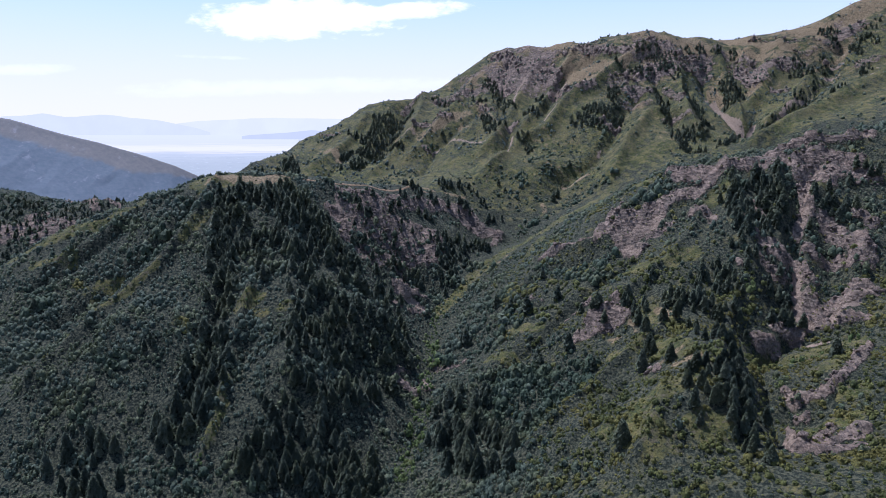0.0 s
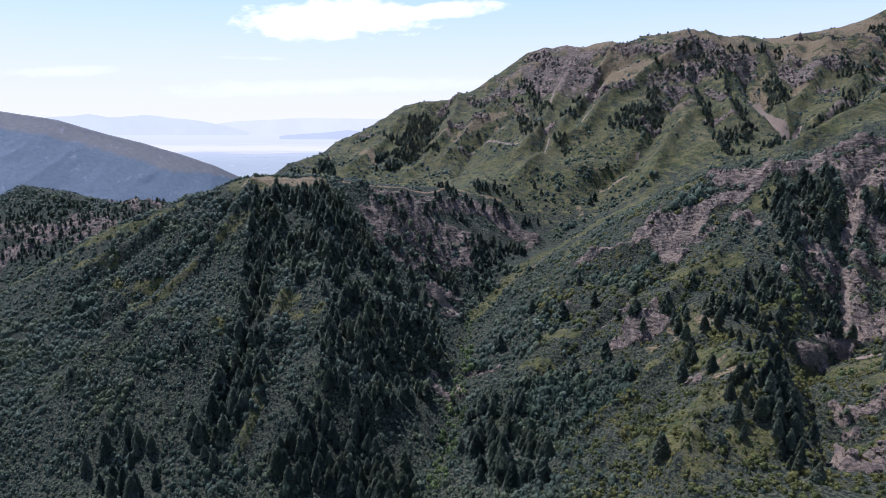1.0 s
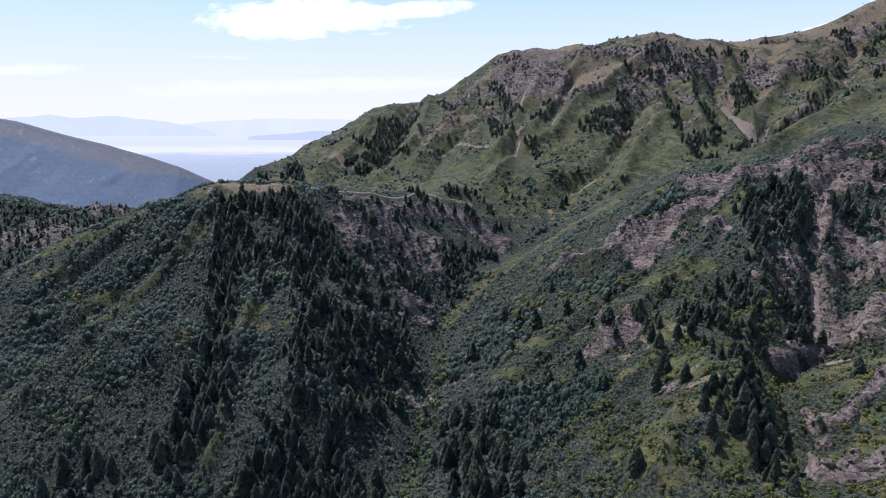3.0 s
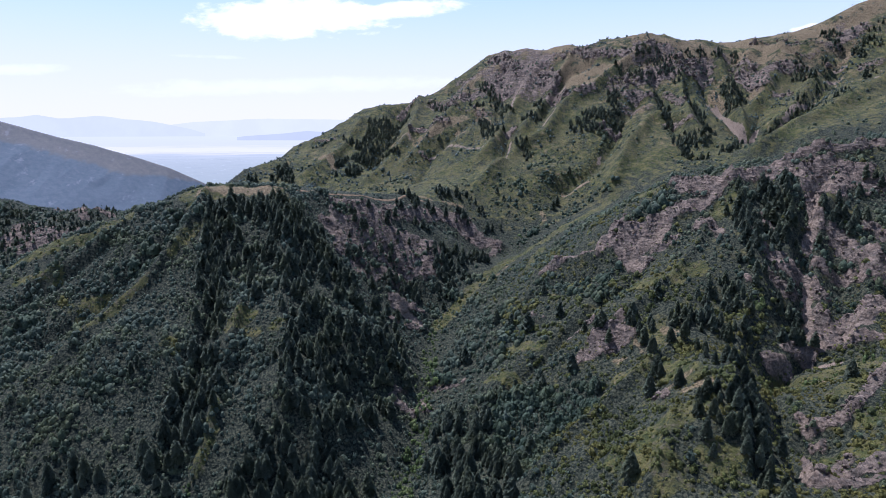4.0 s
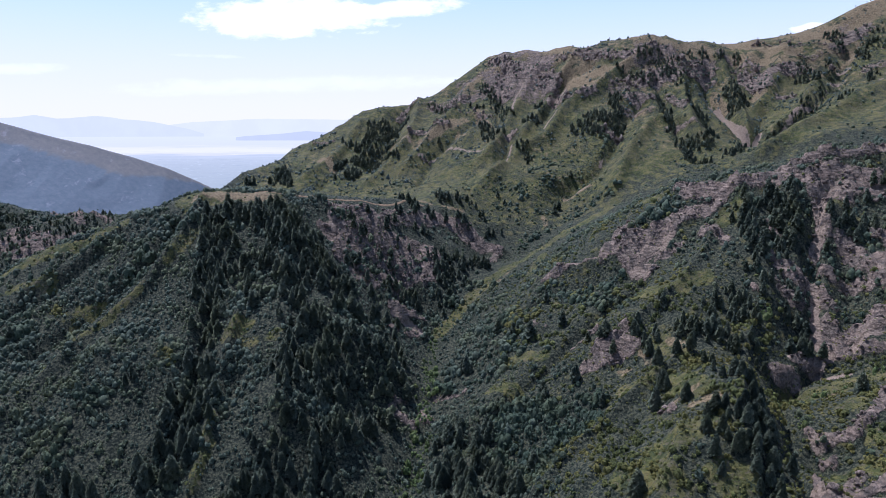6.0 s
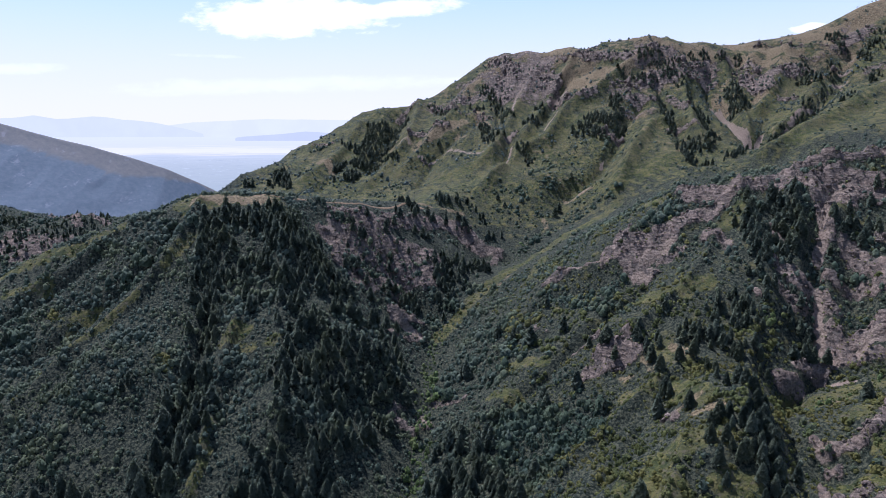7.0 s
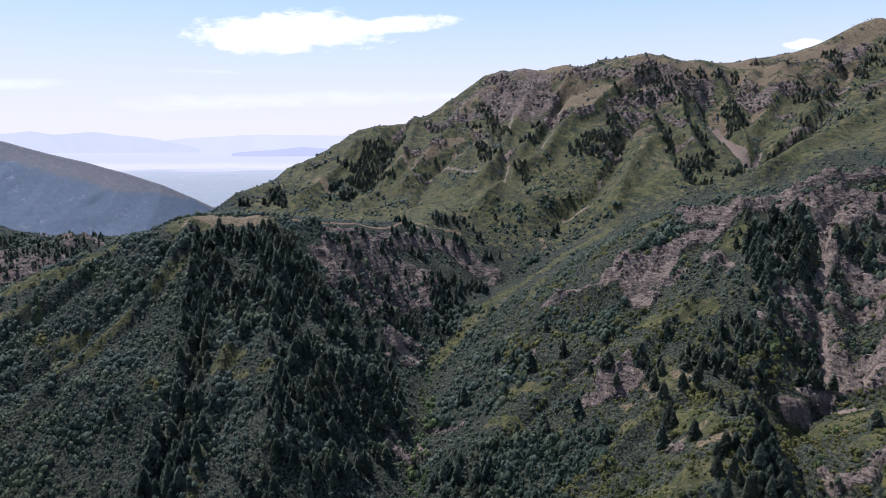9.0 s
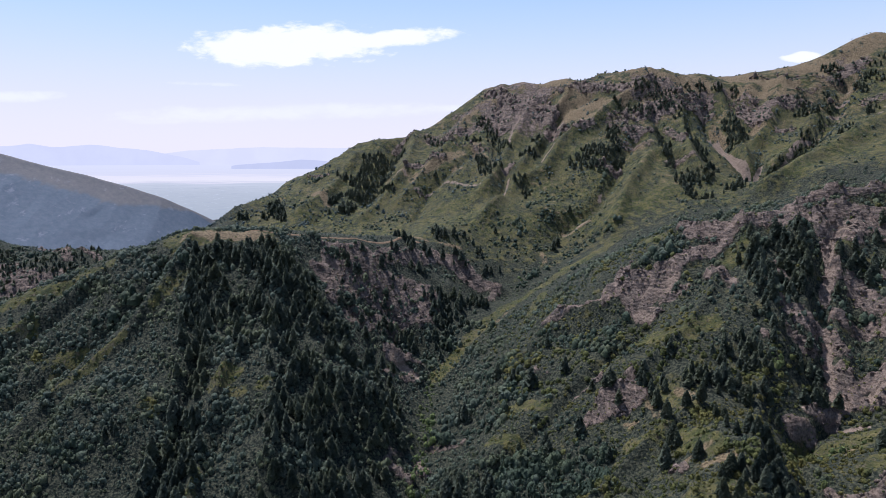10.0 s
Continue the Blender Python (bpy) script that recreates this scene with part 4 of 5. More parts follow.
thicket(291, 513, 300, 505, 5.9, 0.6)
thicket(327, 541, 322, 509, 5.1, 0.5)
lush(240, 445, 261, 444, 5.2, 0.6)
thicket(172, 915, 216, 917, 6.1, 0.5)
thicket(175, 983, 239, 984, 13.1, 0.6)
thicket(114, 936, 163, 957, 7.8, 0.6)
grassy(-300, 660, -408, 636, 8, 1)
grassy(-408, 636, -480, 622, 8, 0.9)
rocky(-600, 905, -540, 915, 12, 0.95)
rocky(-545, 885, -500, 900, 9, 0.9)
LONE_FIRS = [(88, 585), (96, 551), (71, 556), (59, 570), (48, 589), (95, 490), (55, 501), (73, 485), (163, 514), (142, 457), (141, 436), (145, 412), (155, 459), (132, 428), (259, 426), (142, 373), (102, 359), (58, 431), (141, 863), (148, 875), (-1, 1088), (-155, 1035), (109, 1003), (172, 926), (122, 494), (164, 459), (107, 458), (139, 547), (72, 492), (-129, 567), (-353, 566), (-41, 606), (210, 502), (140, 439), (268, 485), (236, 514)]



def fit_ground():
    n = np.array(NODES, float)
    d = np.hypot(n[:, None, 0] - n[None, :, 0], n[:, None, 1] - n[None, :, 1])
    k = len(n)
    a = np.zeros((k + 3, k + 3))
    a[:k, :k] = -np.sqrt(d * d + 9) + np.eye(k) * 1.2
    q = np.c_[np.ones(k), n[:, :2] / 1000]
    a[:k, k:], a[k:, :k] = q, q.T
    return n, np.linalg.solve(a, np.r_[n[:, 2], 0, 0, 0])


GROUND_NODES, GROUND_WEIGHTS = fit_ground()


def cover(kind, x, y):
    best = np.zeros_like(x)
    wob = 0.75 * (fbm(x, y, 26.0, 4, 31) - 0.5) + 0.75 * (fbm(x, y, 8.0, 3, 35) - 0.5)
    for x1, y1, x2, y2, r, s in COVERS[kind]:
        near = (x > min(x1, x2) - 2 * r) & (x < max(x1, x2) + 2 * r) & (y > min(y1, y2) - 2 * r) & (y < max(y1, y2) + 2 * r)
        if not near.any():
            continue
        px, py = x[near] - x1, y[near] - y1
        dx, dy = x2 - x1, y2 - y1
        u = np.clip((px * dx + py * dy) / (dx * dx + dy * dy + 1e-6), 0, 1)
        d = np.hypot(px - u * dx, py - u * dy) / r + 0.95 * wob[near]
        best[near] = np.maximum(best[near], s * (1 - smooth_step(d, 0.65, 1.25)))
    return best


def creased(x, y):
    total = np.zeros_like(x)
    bend = 0.5 * (fbm(x, y, 30.0, 3, 25) - 0.5)
    for rise, wide, line in CREASES:
        near = np.full(len(x), 1e9)
        for (x1, y1), (x2, y2) in zip(line, line[1:]):
            px, py, dx, dy = x - x1, y - y1, x2 - x1, y2 - y1
            u = np.clip((px * dx + py * dy) / (dx * dx + dy * dy + 1e-6), 0, 1)
            near = np.minimum(near, np.hypot(px - u * dx, py - u * dy))
        d = near / wide + bend
        total += rise * np.exp(-np.maximum(d, 0) ** 1.5)
    return total


def plain_height(x, y):
    out = np.empty(len(x))
    n, w = GROUND_NODES, GROUND_WEIGHTS
    for i in range(0, len(x), 20000):
        cx, cy = x[i:i + 20000, None], y[i:i + 20000, None]
        k = -np.sqrt((cx - n[None, :, 0]) ** 2 + (cy - n[None, :, 1]) ** 2 + 9)
        out[i:i + 20000] = k @ w[:-3] + w[-3] + w[-2] * cx[:, 0] / 1000 + w[-1] * cy[:, 0] / 1000
    away = np.maximum(np.maximum(-750 - x, x - 950), np.maximum(-100 - y, y - 1550))
    fade = smooth_step(away, 0, 700)
    return out * (1 - fade) + fade * (-230 + 60 * fbm(x, y, 500.0, 4, 5))


def ground_height(x, y):
    x, y = np.atleast_1d(np.asarray(x, float)), np.atleast_1d(np.asarray(y, float))
    z = plain_height(x, y)
    z += 7.0 * (fbm(x, y, 42.0, 4, 3) - 0.5) + creased(x, y)
    z += 4.5 * (1 - np.abs(2 * fbm(x, y * 0.28, 30.0, 3, 27) - 1) - 0.7) * smooth_step(y, 340, 460)
    crag = cover("rocky", x, y)
    ridged = 1 - np.abs(2 * fbm(x, y, 21.0, 4, 9) - 1)
    z += crag * (1 - 0.45 * smooth_step(y, 1000, 1150)) * (13.0 * (ridged - 0.74) + 3.0 * np.round(4 * fbm(x, y, 14.0, 3, 14)) / 4)
    ledge = (z + 5 * fbm(x, y, 25.0, 3, 15)) / 6.5
    step = np.floor(ledge) + smooth_step(ledge - np.floor(ledge), 0.25, 0.6)
    z += crag * 0.8 * (step - ledge) * 6.5
    high = smooth_step(y, 980, 1120)
    tier = (z + 14 * fbm(x, y, 70.0, 3, 16)) / 17.0
    z += high * 0.3 * crag * (np.floor(tier) + smooth_step(tier - np.floor(tier), 0.35, 0.65) - tier) * 17.0
    buttress = 1 - np.abs(2 * fbm(x * 1.3, y * 0.45, 60.0, 4, 19) - 1)
    z += high * (0.2 + crag) * 15.0 * (buttress - 0.72)
    return z


def axis(low, high, steps, limit_low, limit_high):
    """Grid lines: fine between low and high, then ever wider out to the limits."""
    core = [low]
    while core[-1] < high:
        core.append(core[-1] + steps(core[-1]))
    out, step = [], 3.0
    a = core[-1]
    while a < limit_high:
        step *= 1.09
        a += step
        out.append(min(a, limit_high))
    left, step, a = [], 3.0, core[0]
    while a > limit_low:
        step *= 1.09
        a -= step
        left.append(max(a, limit_low))
    return np.array(left[::-1] + core + out)


def build_ground():
    xs = axis(-420, 430, lambda v: 2.4, -4800, 4800)
    ys = axis(285, 1380, lambda v: 2.3 if v < 700 else 4.2, -4800, 4850)
    gx, gy = np.meshgrid(xs, ys)
    fx, fy = gx.ravel(), gy.ravel()
    z = ground_height(fx, fy)
    w, h = len(xs), len(ys)
    i = np.arange(w * h).reshape(h, w)
    quads = np.stack([i[:-1, :-1], i[:-1, 1:], i[1:, 1:], i[1:, :-1]], -1).reshape(-1, 4)
    ob = quick_mesh("ground", np.c_[fx, fy, z], quads, GROUND, smooth=True)
    for name in ("rocky", "parched", "grassy", "scree"):
        layer = ob.data.attributes.new(name, "FLOAT", "POINT")
        extra = 0.0
        if name == "rocky":
            extra = 0.85 * smooth_step(fy, 1030, 1160) * smooth_step(z, 240, 330) * (smooth_step(fbm(fx, fy, 55.0, 4, 83), 0.40, 0.62) - 0.35)
        elif name == "parched":
            extra = 0.40 * smooth_step(fy, 1020, 1170) * smooth_step(z + 40 * (fbm(fx, fy, 60.0, 3, 86) - 0.5), 275, 350) + 0.34 * smooth_step(fy, 800, 920) * smooth_step(fbm(fx, fy, 48.0, 4, 87), 0.44, 0.60)
        elif name == "grassy":
            extra = 0.46 * smooth_step(fy, 760, 900) * smooth_step(fx, -380, -250)
            extra = extra + 0.20 * smooth_step(fx, 20, 110) * smooth_step(-fy, -760, -660) * (1 - cover("thicket", fx, fy))
        layer.data.foreach_set("value", (cover(name, fx, fy) * (0.86 if name == "rocky" else 0.85) + extra).astype(np.float32))
    tagged(ob, "steep mountain slopes of grass, dry earth and pinkish rock", "ground", kind="structure")


build_ground()


# The distance: a mountain across the valley, the valley floor with its salt lake, and far ranges
def build_far_mountain():
    crest = [(-3600, 2700, 420), (-2900, 2800, 380), (-2400, 2900, 335), (-2145, 3000, 307), (-1938, 3080, 270), (-1736, 3150, 200),
             (-1612, 3200, 163), (-1462, 3260, 110), (-1304, 3320, 46), (-1188, 3380, -20), (-1020, 3480, -130), (-900, 3560, -240)]
    cx, cy, cz = (np.array([c[k] for c in crest], float) for k in range(3))
    s = np.linspace(0, len(crest) - 1, 420)
    k = np.arange(len(crest))
    bx, by, bz = np.interp(s, k, cx), np.interp(s, k, cy), np.interp(s, k, cz)
    v = np.concatenate([np.linspace(-0.5, 0, 14)[:-1], np.linspace(0, 1, 110)])
    S, V = np.meshgrid(np.arange(len(s)), v)
    x = bx[S] + 120 * V
    y = by[S] - 1050 * V
    fall = np.where(V > 0, 560 * np.abs(V) ** 0.92, -300 * V)
    z = bz[S] - fall
    # ribs run down to the valley, slantwise; the upper slope is smooth and bare
    edge = np.interp(bx[S], [-2200, -1700, -1450, -1280, -1180], [0.075, 0.085, 0.10, 0.04, 0.02])
    # below the edge: woods, their colour also holding the lower slope's shade
    wooded = smooth_step(V + 0.05 * (fbm(x, y, 120.0, 4, 49) - 0.5), edge * 0.5, edge * 1.9)
    ca, sa = math.cos(radians(-8)), math.sin(radians(-8))
    ribs = 1 - np.abs(2 * fbm(x * ca + y * sa, (y * ca - x * sa) * 0.42, 150.0, 5, 41) - 1)
    z += np.minimum(np.abs(V) * 5, 1) * (0.25 + 0.75 * wooded) * (15 * (ribs - 0.7) + 5 * (fbm(x, y, 60.0, 4, 47) - 0.5)) + 4 * (fbm(x, y, 80.0, 3, 44) - 0.5)
    h, w = S.shape
    i = np.arange(w * h).reshape(h, w)
    quads = np.stack([i[:-1, :-1], i[:-1, 1:], i[1:, 1:], i[1:, :-1]], -1).reshape(-1, 4)
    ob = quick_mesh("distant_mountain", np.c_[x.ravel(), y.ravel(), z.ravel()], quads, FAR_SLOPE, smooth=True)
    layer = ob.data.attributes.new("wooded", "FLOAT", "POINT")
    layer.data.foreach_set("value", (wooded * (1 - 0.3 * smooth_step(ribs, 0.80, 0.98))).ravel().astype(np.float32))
    tagged(ob, "long hazy blue mountain ridge with wooded and bare slopes", "mountain", kind="structure")


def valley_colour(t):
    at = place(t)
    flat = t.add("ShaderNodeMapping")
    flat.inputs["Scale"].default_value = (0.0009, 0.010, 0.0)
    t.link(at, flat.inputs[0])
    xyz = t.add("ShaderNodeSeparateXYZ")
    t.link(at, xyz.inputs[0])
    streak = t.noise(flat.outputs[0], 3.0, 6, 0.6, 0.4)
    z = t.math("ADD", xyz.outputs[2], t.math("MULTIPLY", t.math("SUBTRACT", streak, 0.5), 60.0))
    # haze and the lake's white glare are put into these emitted colours
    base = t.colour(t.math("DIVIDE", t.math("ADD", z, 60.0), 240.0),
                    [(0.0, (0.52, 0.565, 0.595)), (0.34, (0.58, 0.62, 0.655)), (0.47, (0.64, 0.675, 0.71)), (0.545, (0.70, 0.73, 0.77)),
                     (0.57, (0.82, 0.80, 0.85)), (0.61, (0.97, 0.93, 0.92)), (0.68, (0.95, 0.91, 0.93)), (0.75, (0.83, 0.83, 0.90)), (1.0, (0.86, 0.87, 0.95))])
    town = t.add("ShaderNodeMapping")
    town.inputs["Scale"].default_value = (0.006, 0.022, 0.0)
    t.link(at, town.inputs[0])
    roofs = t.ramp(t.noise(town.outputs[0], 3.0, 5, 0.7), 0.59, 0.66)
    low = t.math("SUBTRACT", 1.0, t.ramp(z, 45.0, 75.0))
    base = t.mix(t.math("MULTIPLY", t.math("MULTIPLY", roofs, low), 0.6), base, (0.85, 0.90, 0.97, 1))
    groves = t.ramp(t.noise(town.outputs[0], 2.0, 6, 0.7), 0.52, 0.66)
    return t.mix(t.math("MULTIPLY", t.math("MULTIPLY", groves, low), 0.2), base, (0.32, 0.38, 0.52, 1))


def build_valley():
    x = np.linspace(-4200, 600, 60)
    v = np.linspace(0, 1, 50)
    X, V = np.meshgrid(x, v)
    y = 3450 + 1200 * V
    z = -75 + 247 * V
    h, w = X.shape
    i = np.arange(w * h).reshape(h, w)
    quads = np.stack([i[:-1, :-1], i[:-1, 1:], i[1:, 1:], i[1:, :-1]], -1).reshape(-1, 4)
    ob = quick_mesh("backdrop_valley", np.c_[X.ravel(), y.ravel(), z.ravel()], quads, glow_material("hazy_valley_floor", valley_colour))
    tagged(ob, "far glowing valley floor with towns and a salt lake, haze and white glare painted in", "valley", kind="structure")


def build_range(name, line, depth, rough, rgb, label):
    """A far range as a ridged wedge: crest, front foot and back foot."""
    px, py, pz = (np.array([c[k] for c in line], float) for k in range(3))
    s = np.linspace(0, len(line) - 1, 260)
    k = np.arange(len(line))
    x, y, z = np.interp(s, k, px), np.interp(s, k, py), np.interp(s, k, pz)
    z = z + rough * (fbm(x, y * 0, 210.0, 4, 61) - 0.5)
    rows = [np.c_[x, y - depth, z * 0 + 90], np.c_[x, y - depth * 0.4, 90 + (z - 90) * 0.55], np.c_[x, y, z], np.c_[x, y + 40, z * 0 + 60]]
    verts = np.concatenate(rows)
    w = len(s)
    i = np.arange(w * len(rows)).reshape(len(rows), w)
    quads = np.stack([i[:-1, :-1], i[:-1, 1:], i[1:, 1:], i[1:, :-1]], -1).reshape(-1, 4)

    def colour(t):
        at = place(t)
        # pale blue haze is put into the glow colour of the range
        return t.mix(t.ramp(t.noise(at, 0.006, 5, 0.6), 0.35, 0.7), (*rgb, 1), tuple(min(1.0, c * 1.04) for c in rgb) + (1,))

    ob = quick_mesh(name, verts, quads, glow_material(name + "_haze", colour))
    tagged(ob, label, "mountains", kind="structure")


build_far_mountain()
build_valley()
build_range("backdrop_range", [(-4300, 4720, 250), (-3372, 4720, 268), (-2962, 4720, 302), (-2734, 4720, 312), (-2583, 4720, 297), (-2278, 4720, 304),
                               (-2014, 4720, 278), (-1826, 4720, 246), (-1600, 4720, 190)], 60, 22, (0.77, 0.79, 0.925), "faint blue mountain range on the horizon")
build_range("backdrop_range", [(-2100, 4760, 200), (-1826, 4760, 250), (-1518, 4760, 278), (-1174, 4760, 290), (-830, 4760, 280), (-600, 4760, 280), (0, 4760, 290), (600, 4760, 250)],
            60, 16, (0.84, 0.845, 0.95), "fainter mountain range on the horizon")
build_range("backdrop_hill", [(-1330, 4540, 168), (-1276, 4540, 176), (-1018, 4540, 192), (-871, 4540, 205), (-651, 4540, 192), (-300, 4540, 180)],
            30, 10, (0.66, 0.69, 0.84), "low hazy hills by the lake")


# The track along the crest
def build_track():
    line = np.array([(-182, 694), (-160, 699), (-127, 722), (-108, 742), (-85, 752), (-60, 776), (-39, 800), (-20, 830)], float)
    s = np.linspace(0, len(line) - 1, 90)
    k = np.arange(len(line))
    x, y = np.interp(s, k, line[:, 0]), np.interp(s, k, line[:, 1])
    tx, ty = np.gradient(x), np.gradient(y)
    n = np.hypot(tx, ty)
    nx, ny = -ty / n, tx / n
    rows = []
    for off, up in ((-2.3, -1.2), (-1.5, 0.3), (-0.5, 0.4), (0.5, 0.4), (1.5, 0.3), (2.3, -1.2)):
        z = ground_height(x + nx * off, y + ny * off)
        rows.append(np.c_[x + nx * off, y + ny * off, z + up + 0.25 * (vnoise(x / 2 + off, y / 2, 77) - 0.5)])
    w = len(s)
    i = np.arange(w * len(rows)).reshape(len(rows), w)
    quads = np.stack([i[:-1, :-1], i[:-1, 1:], i[1:, 1:], i[1:, :-1]], -1).reshape(-1, 4)
    tagged(quick_mesh("dirt_track", np.concatenate(rows), quads, DIRT, True), "pale bare dirt track along the grassy crest", "track", kind="structure")


build_track()


# Trees and bushes
def spray(verts, faces, at, out, length, width, droop, rng):
    """One leafy spray: a bent diamond that points outwards."""
    side = out.cross(Vector((rng.gauss(0, 0.35), rng.gauss(0, 0.35), 1))).normalized() * width
    tip = at + out * length - Vector((0, 0, droop * length))
    mid = at + out * length * 0.5 + Vector((0, 0, 0.10 * length))
    c = len(verts)
    verts.extend((tuple(at), tuple(mid + side), tuple(tip), tuple(mid - side)))
    faces.extend(((c, c + 1, c + 2), (c, c + 2, c + 3)))


def fir_shape(rng, tiers, arms):
    """Crown of a fir, 1 high: whorls of drooping sprays round a dark core."""
    verts, faces = [], []
    girth = rng.uniform(0.235, 0.32)
    core = 7
    for k, (r, z) in enumerate(((0.30, 0.05), (0.50, 0.16), (0.26, 0.55), (0.0, 0.93))):
        for j in range(core):
            a = 6.2832 * j / core + k
            verts.append((girth * r * math.cos(a), girth * r * math.sin(a), z))
    for k in range(3):
        for j in range(core):
            a, b = k * core + j, k * core + (j + 1) % core
            faces.extend(((a, b, b + core), (a, b + core, a + core)))
    for i in range(tiers):
        u = i / (tiers - 1)
        base = 0.09 + 0.86 * u ** 0.95
        r = girth * ((1 - u) ** 0.64 * 0.94 + 0.07) * (0.8 if i == 0 else 1)
        n = max(4, round(arms * (1 - 0.5 * u)))
        turn = rng.uniform(0, 6.3)
        for j in range(n):
            a = turn + 6.2832 * j / n + rng.uniform(-0.2, 0.2)
            reach = r * rng.uniform(0.72, 1.22)
            out = Vector((math.cos(a), math.sin(a), 0))
            at = Vector((0, 0, base + 0.06 * (1 - u) + rng.uniform(-0.015, 0.025)))
            spray(verts, faces, at, out, reach, reach * rng.uniform(0.42, 0.62), rng.uniform(0.35, 0.75), rng)
    c = len(verts)
    verts.extend(((0.02, 0, 0.9), (-0.012, 0.017, 0.9), (-0.012, -0.017, 0.9), (0, 0, 1.02)))
    faces.extend(((c, c + 1, c + 3), (c + 1, c + 2, c + 3), (c + 2, c, c + 3)))
    return np.array(verts), np.array(faces)


def bush_shape(rng, sprays, core=0.72):
    """Leafy clump, about 1 in radius: a small dark core with leaf sprays standing out all over."""
    bm = bmesh.new()
    bmesh.ops.create_icosphere(bm, subdivisions=1, radius=core)
    for v in bm.verts:
        v.co = v.co * rng.uniform(0.8, 1.2)
        v.co.z = v.co.z * 0.9 + 0.35
    low = [f for f in bm.faces if f.calc_center_median().z < 0.0]
    bmesh.ops.delete(bm, geom=low, context="FACES")
    bm.verts.index_update()
    verts = [tuple(v.co) for v in bm.verts]
    faces = [tuple(v.index for v in f.verts) for f in bm.faces]
    bm.free()
    lobes = [Vector((rng.uniform(-0.5, 0.5), rng.uniform(-0.5, 0.5), rng.uniform(0.2, 0.65))) for _ in range(4)]
    for _ in range(sprays):
        n = Vector((rng.gauss(0, 1), rng.gauss(0, 1), rng.gauss(0.35, 0.75))).normalized()
        p = rng.choice(lobes) + n * rng.uniform(0.45, 0.62)
        p.z = max(p.z, 0.05)
        lean = (n * 0.7 + Vector((rng.gauss(0, 0.45), rng.gauss(0, 0.45), 0.55 + rng.gauss(0, 0.35)))).normalized()
        flat = lean.orthogonal().normalized()
        flat = (Matrix.Rotation(rng.uniform(0, 6.3), 3, lean) @ flat)
        side = lean.cross(flat)
        s = rng.uniform(0.20, 0.38)
        c = len(verts)
        for d in (flat * s, side * s * 0.8 + lean * 0.06, -flat * s, -side * s * 0.8 + lean * 0.06):
            verts.append(tuple(p + d))
        faces.extend(((c, c + 1, c + 2), (c, c + 2, c + 3)))
    return np.array(verts), np.array(faces)


def rock_shape(rng, level=2):
    bm = bmesh.new()
    bmesh.ops.create_icosphere(bm, subdivisions=level, radius=1.0)
    cuts = [(Vector((rng.gauss(0, 1), rng.gauss(0, 1), rng.gauss(0, 0.8))).normalized(), rng.uniform(0.35, 0.7)) for _ in range(7)]
    for v in bm.verts:
        for n, d in cuts:
            over = v.co.dot(n) - d
            if over > 0:
                v.co -= n * over
        v.co += Vector((rng.uniform(-1, 1), rng.uniform(-1, 1), rng.uniform(-1, 1))) * 0.05
    bm.verts.index_update()
    verts = np.array([tuple(v.co) for v in bm.verts])
    faces = np.array([tuple(v.index for v in f.verts) for f in bm.faces])
    bm.free()
    return verts, faces


def scatter(name, shapes, x, y, z, wide, tall, mat, label, category):
    """All the copies of a few shapes as one mesh of uncountable stuff."""
    rng = np.random.default_rng(len(x) + 5)
    which = rng.integers(0, len(shapes), len(x))
    turn = rng.uniform(0, 6.2832, len(x))
    all_v, all_f, start = [], [], 0
    for k, (sv, sf) in enumerate(shapes):
        m = which == k
        if not m.any():
            continue
        c, s = np.cos(turn[m])[:, None], np.sin(turn[m])[:, None]
        vx = (sv[None, :, 0] * c - sv[None, :, 1] * s) * wide[m][:, None] + x[m][:, None]
        vy = (sv[None, :, 0] * s + sv[None, :, 1] * c) * wide[m][:, None] + y[m][:, None]
        vz = sv[None, :, 2] * tall[m][:, None] + z[m][:, None]
        all_v.append(np.stack([vx, vy, vz], -1).reshape(-1, 3))
        f = sf[None] + (np.arange(m.sum()) * len(sv))[:, None, None] + start
        all_f.append(f.reshape(-1, 3))
        start += m.sum() * len(sv)
    ob = quick_mesh(name, np.concatenate(all_v), np.concatenate(all_f), mat)
    return tagged(ob, label, category, kind="stuff")


def spots(x0, x1, y0, y1, gap, seed):
    """Jittered places in a stretch of the plan."""
    rng = np.random.default_rng(seed)
    gx, gy = np.meshgrid(np.arange(x0, x1, gap), np.arange(y0, y1, gap))
    n = gx.size
    return gx.ravel() + rng.uniform(-0.48, 0.48, n) * gap, gy.ravel() + rng.uniform(-0.48, 0.48, n) * gap, rng.random(n), rng.random(n)


def in_view(x, y, margin=60):
    """The stretch of the plan that lies within the canyon's reach."""
    return np.abs(x) < 0.72 * y + margin


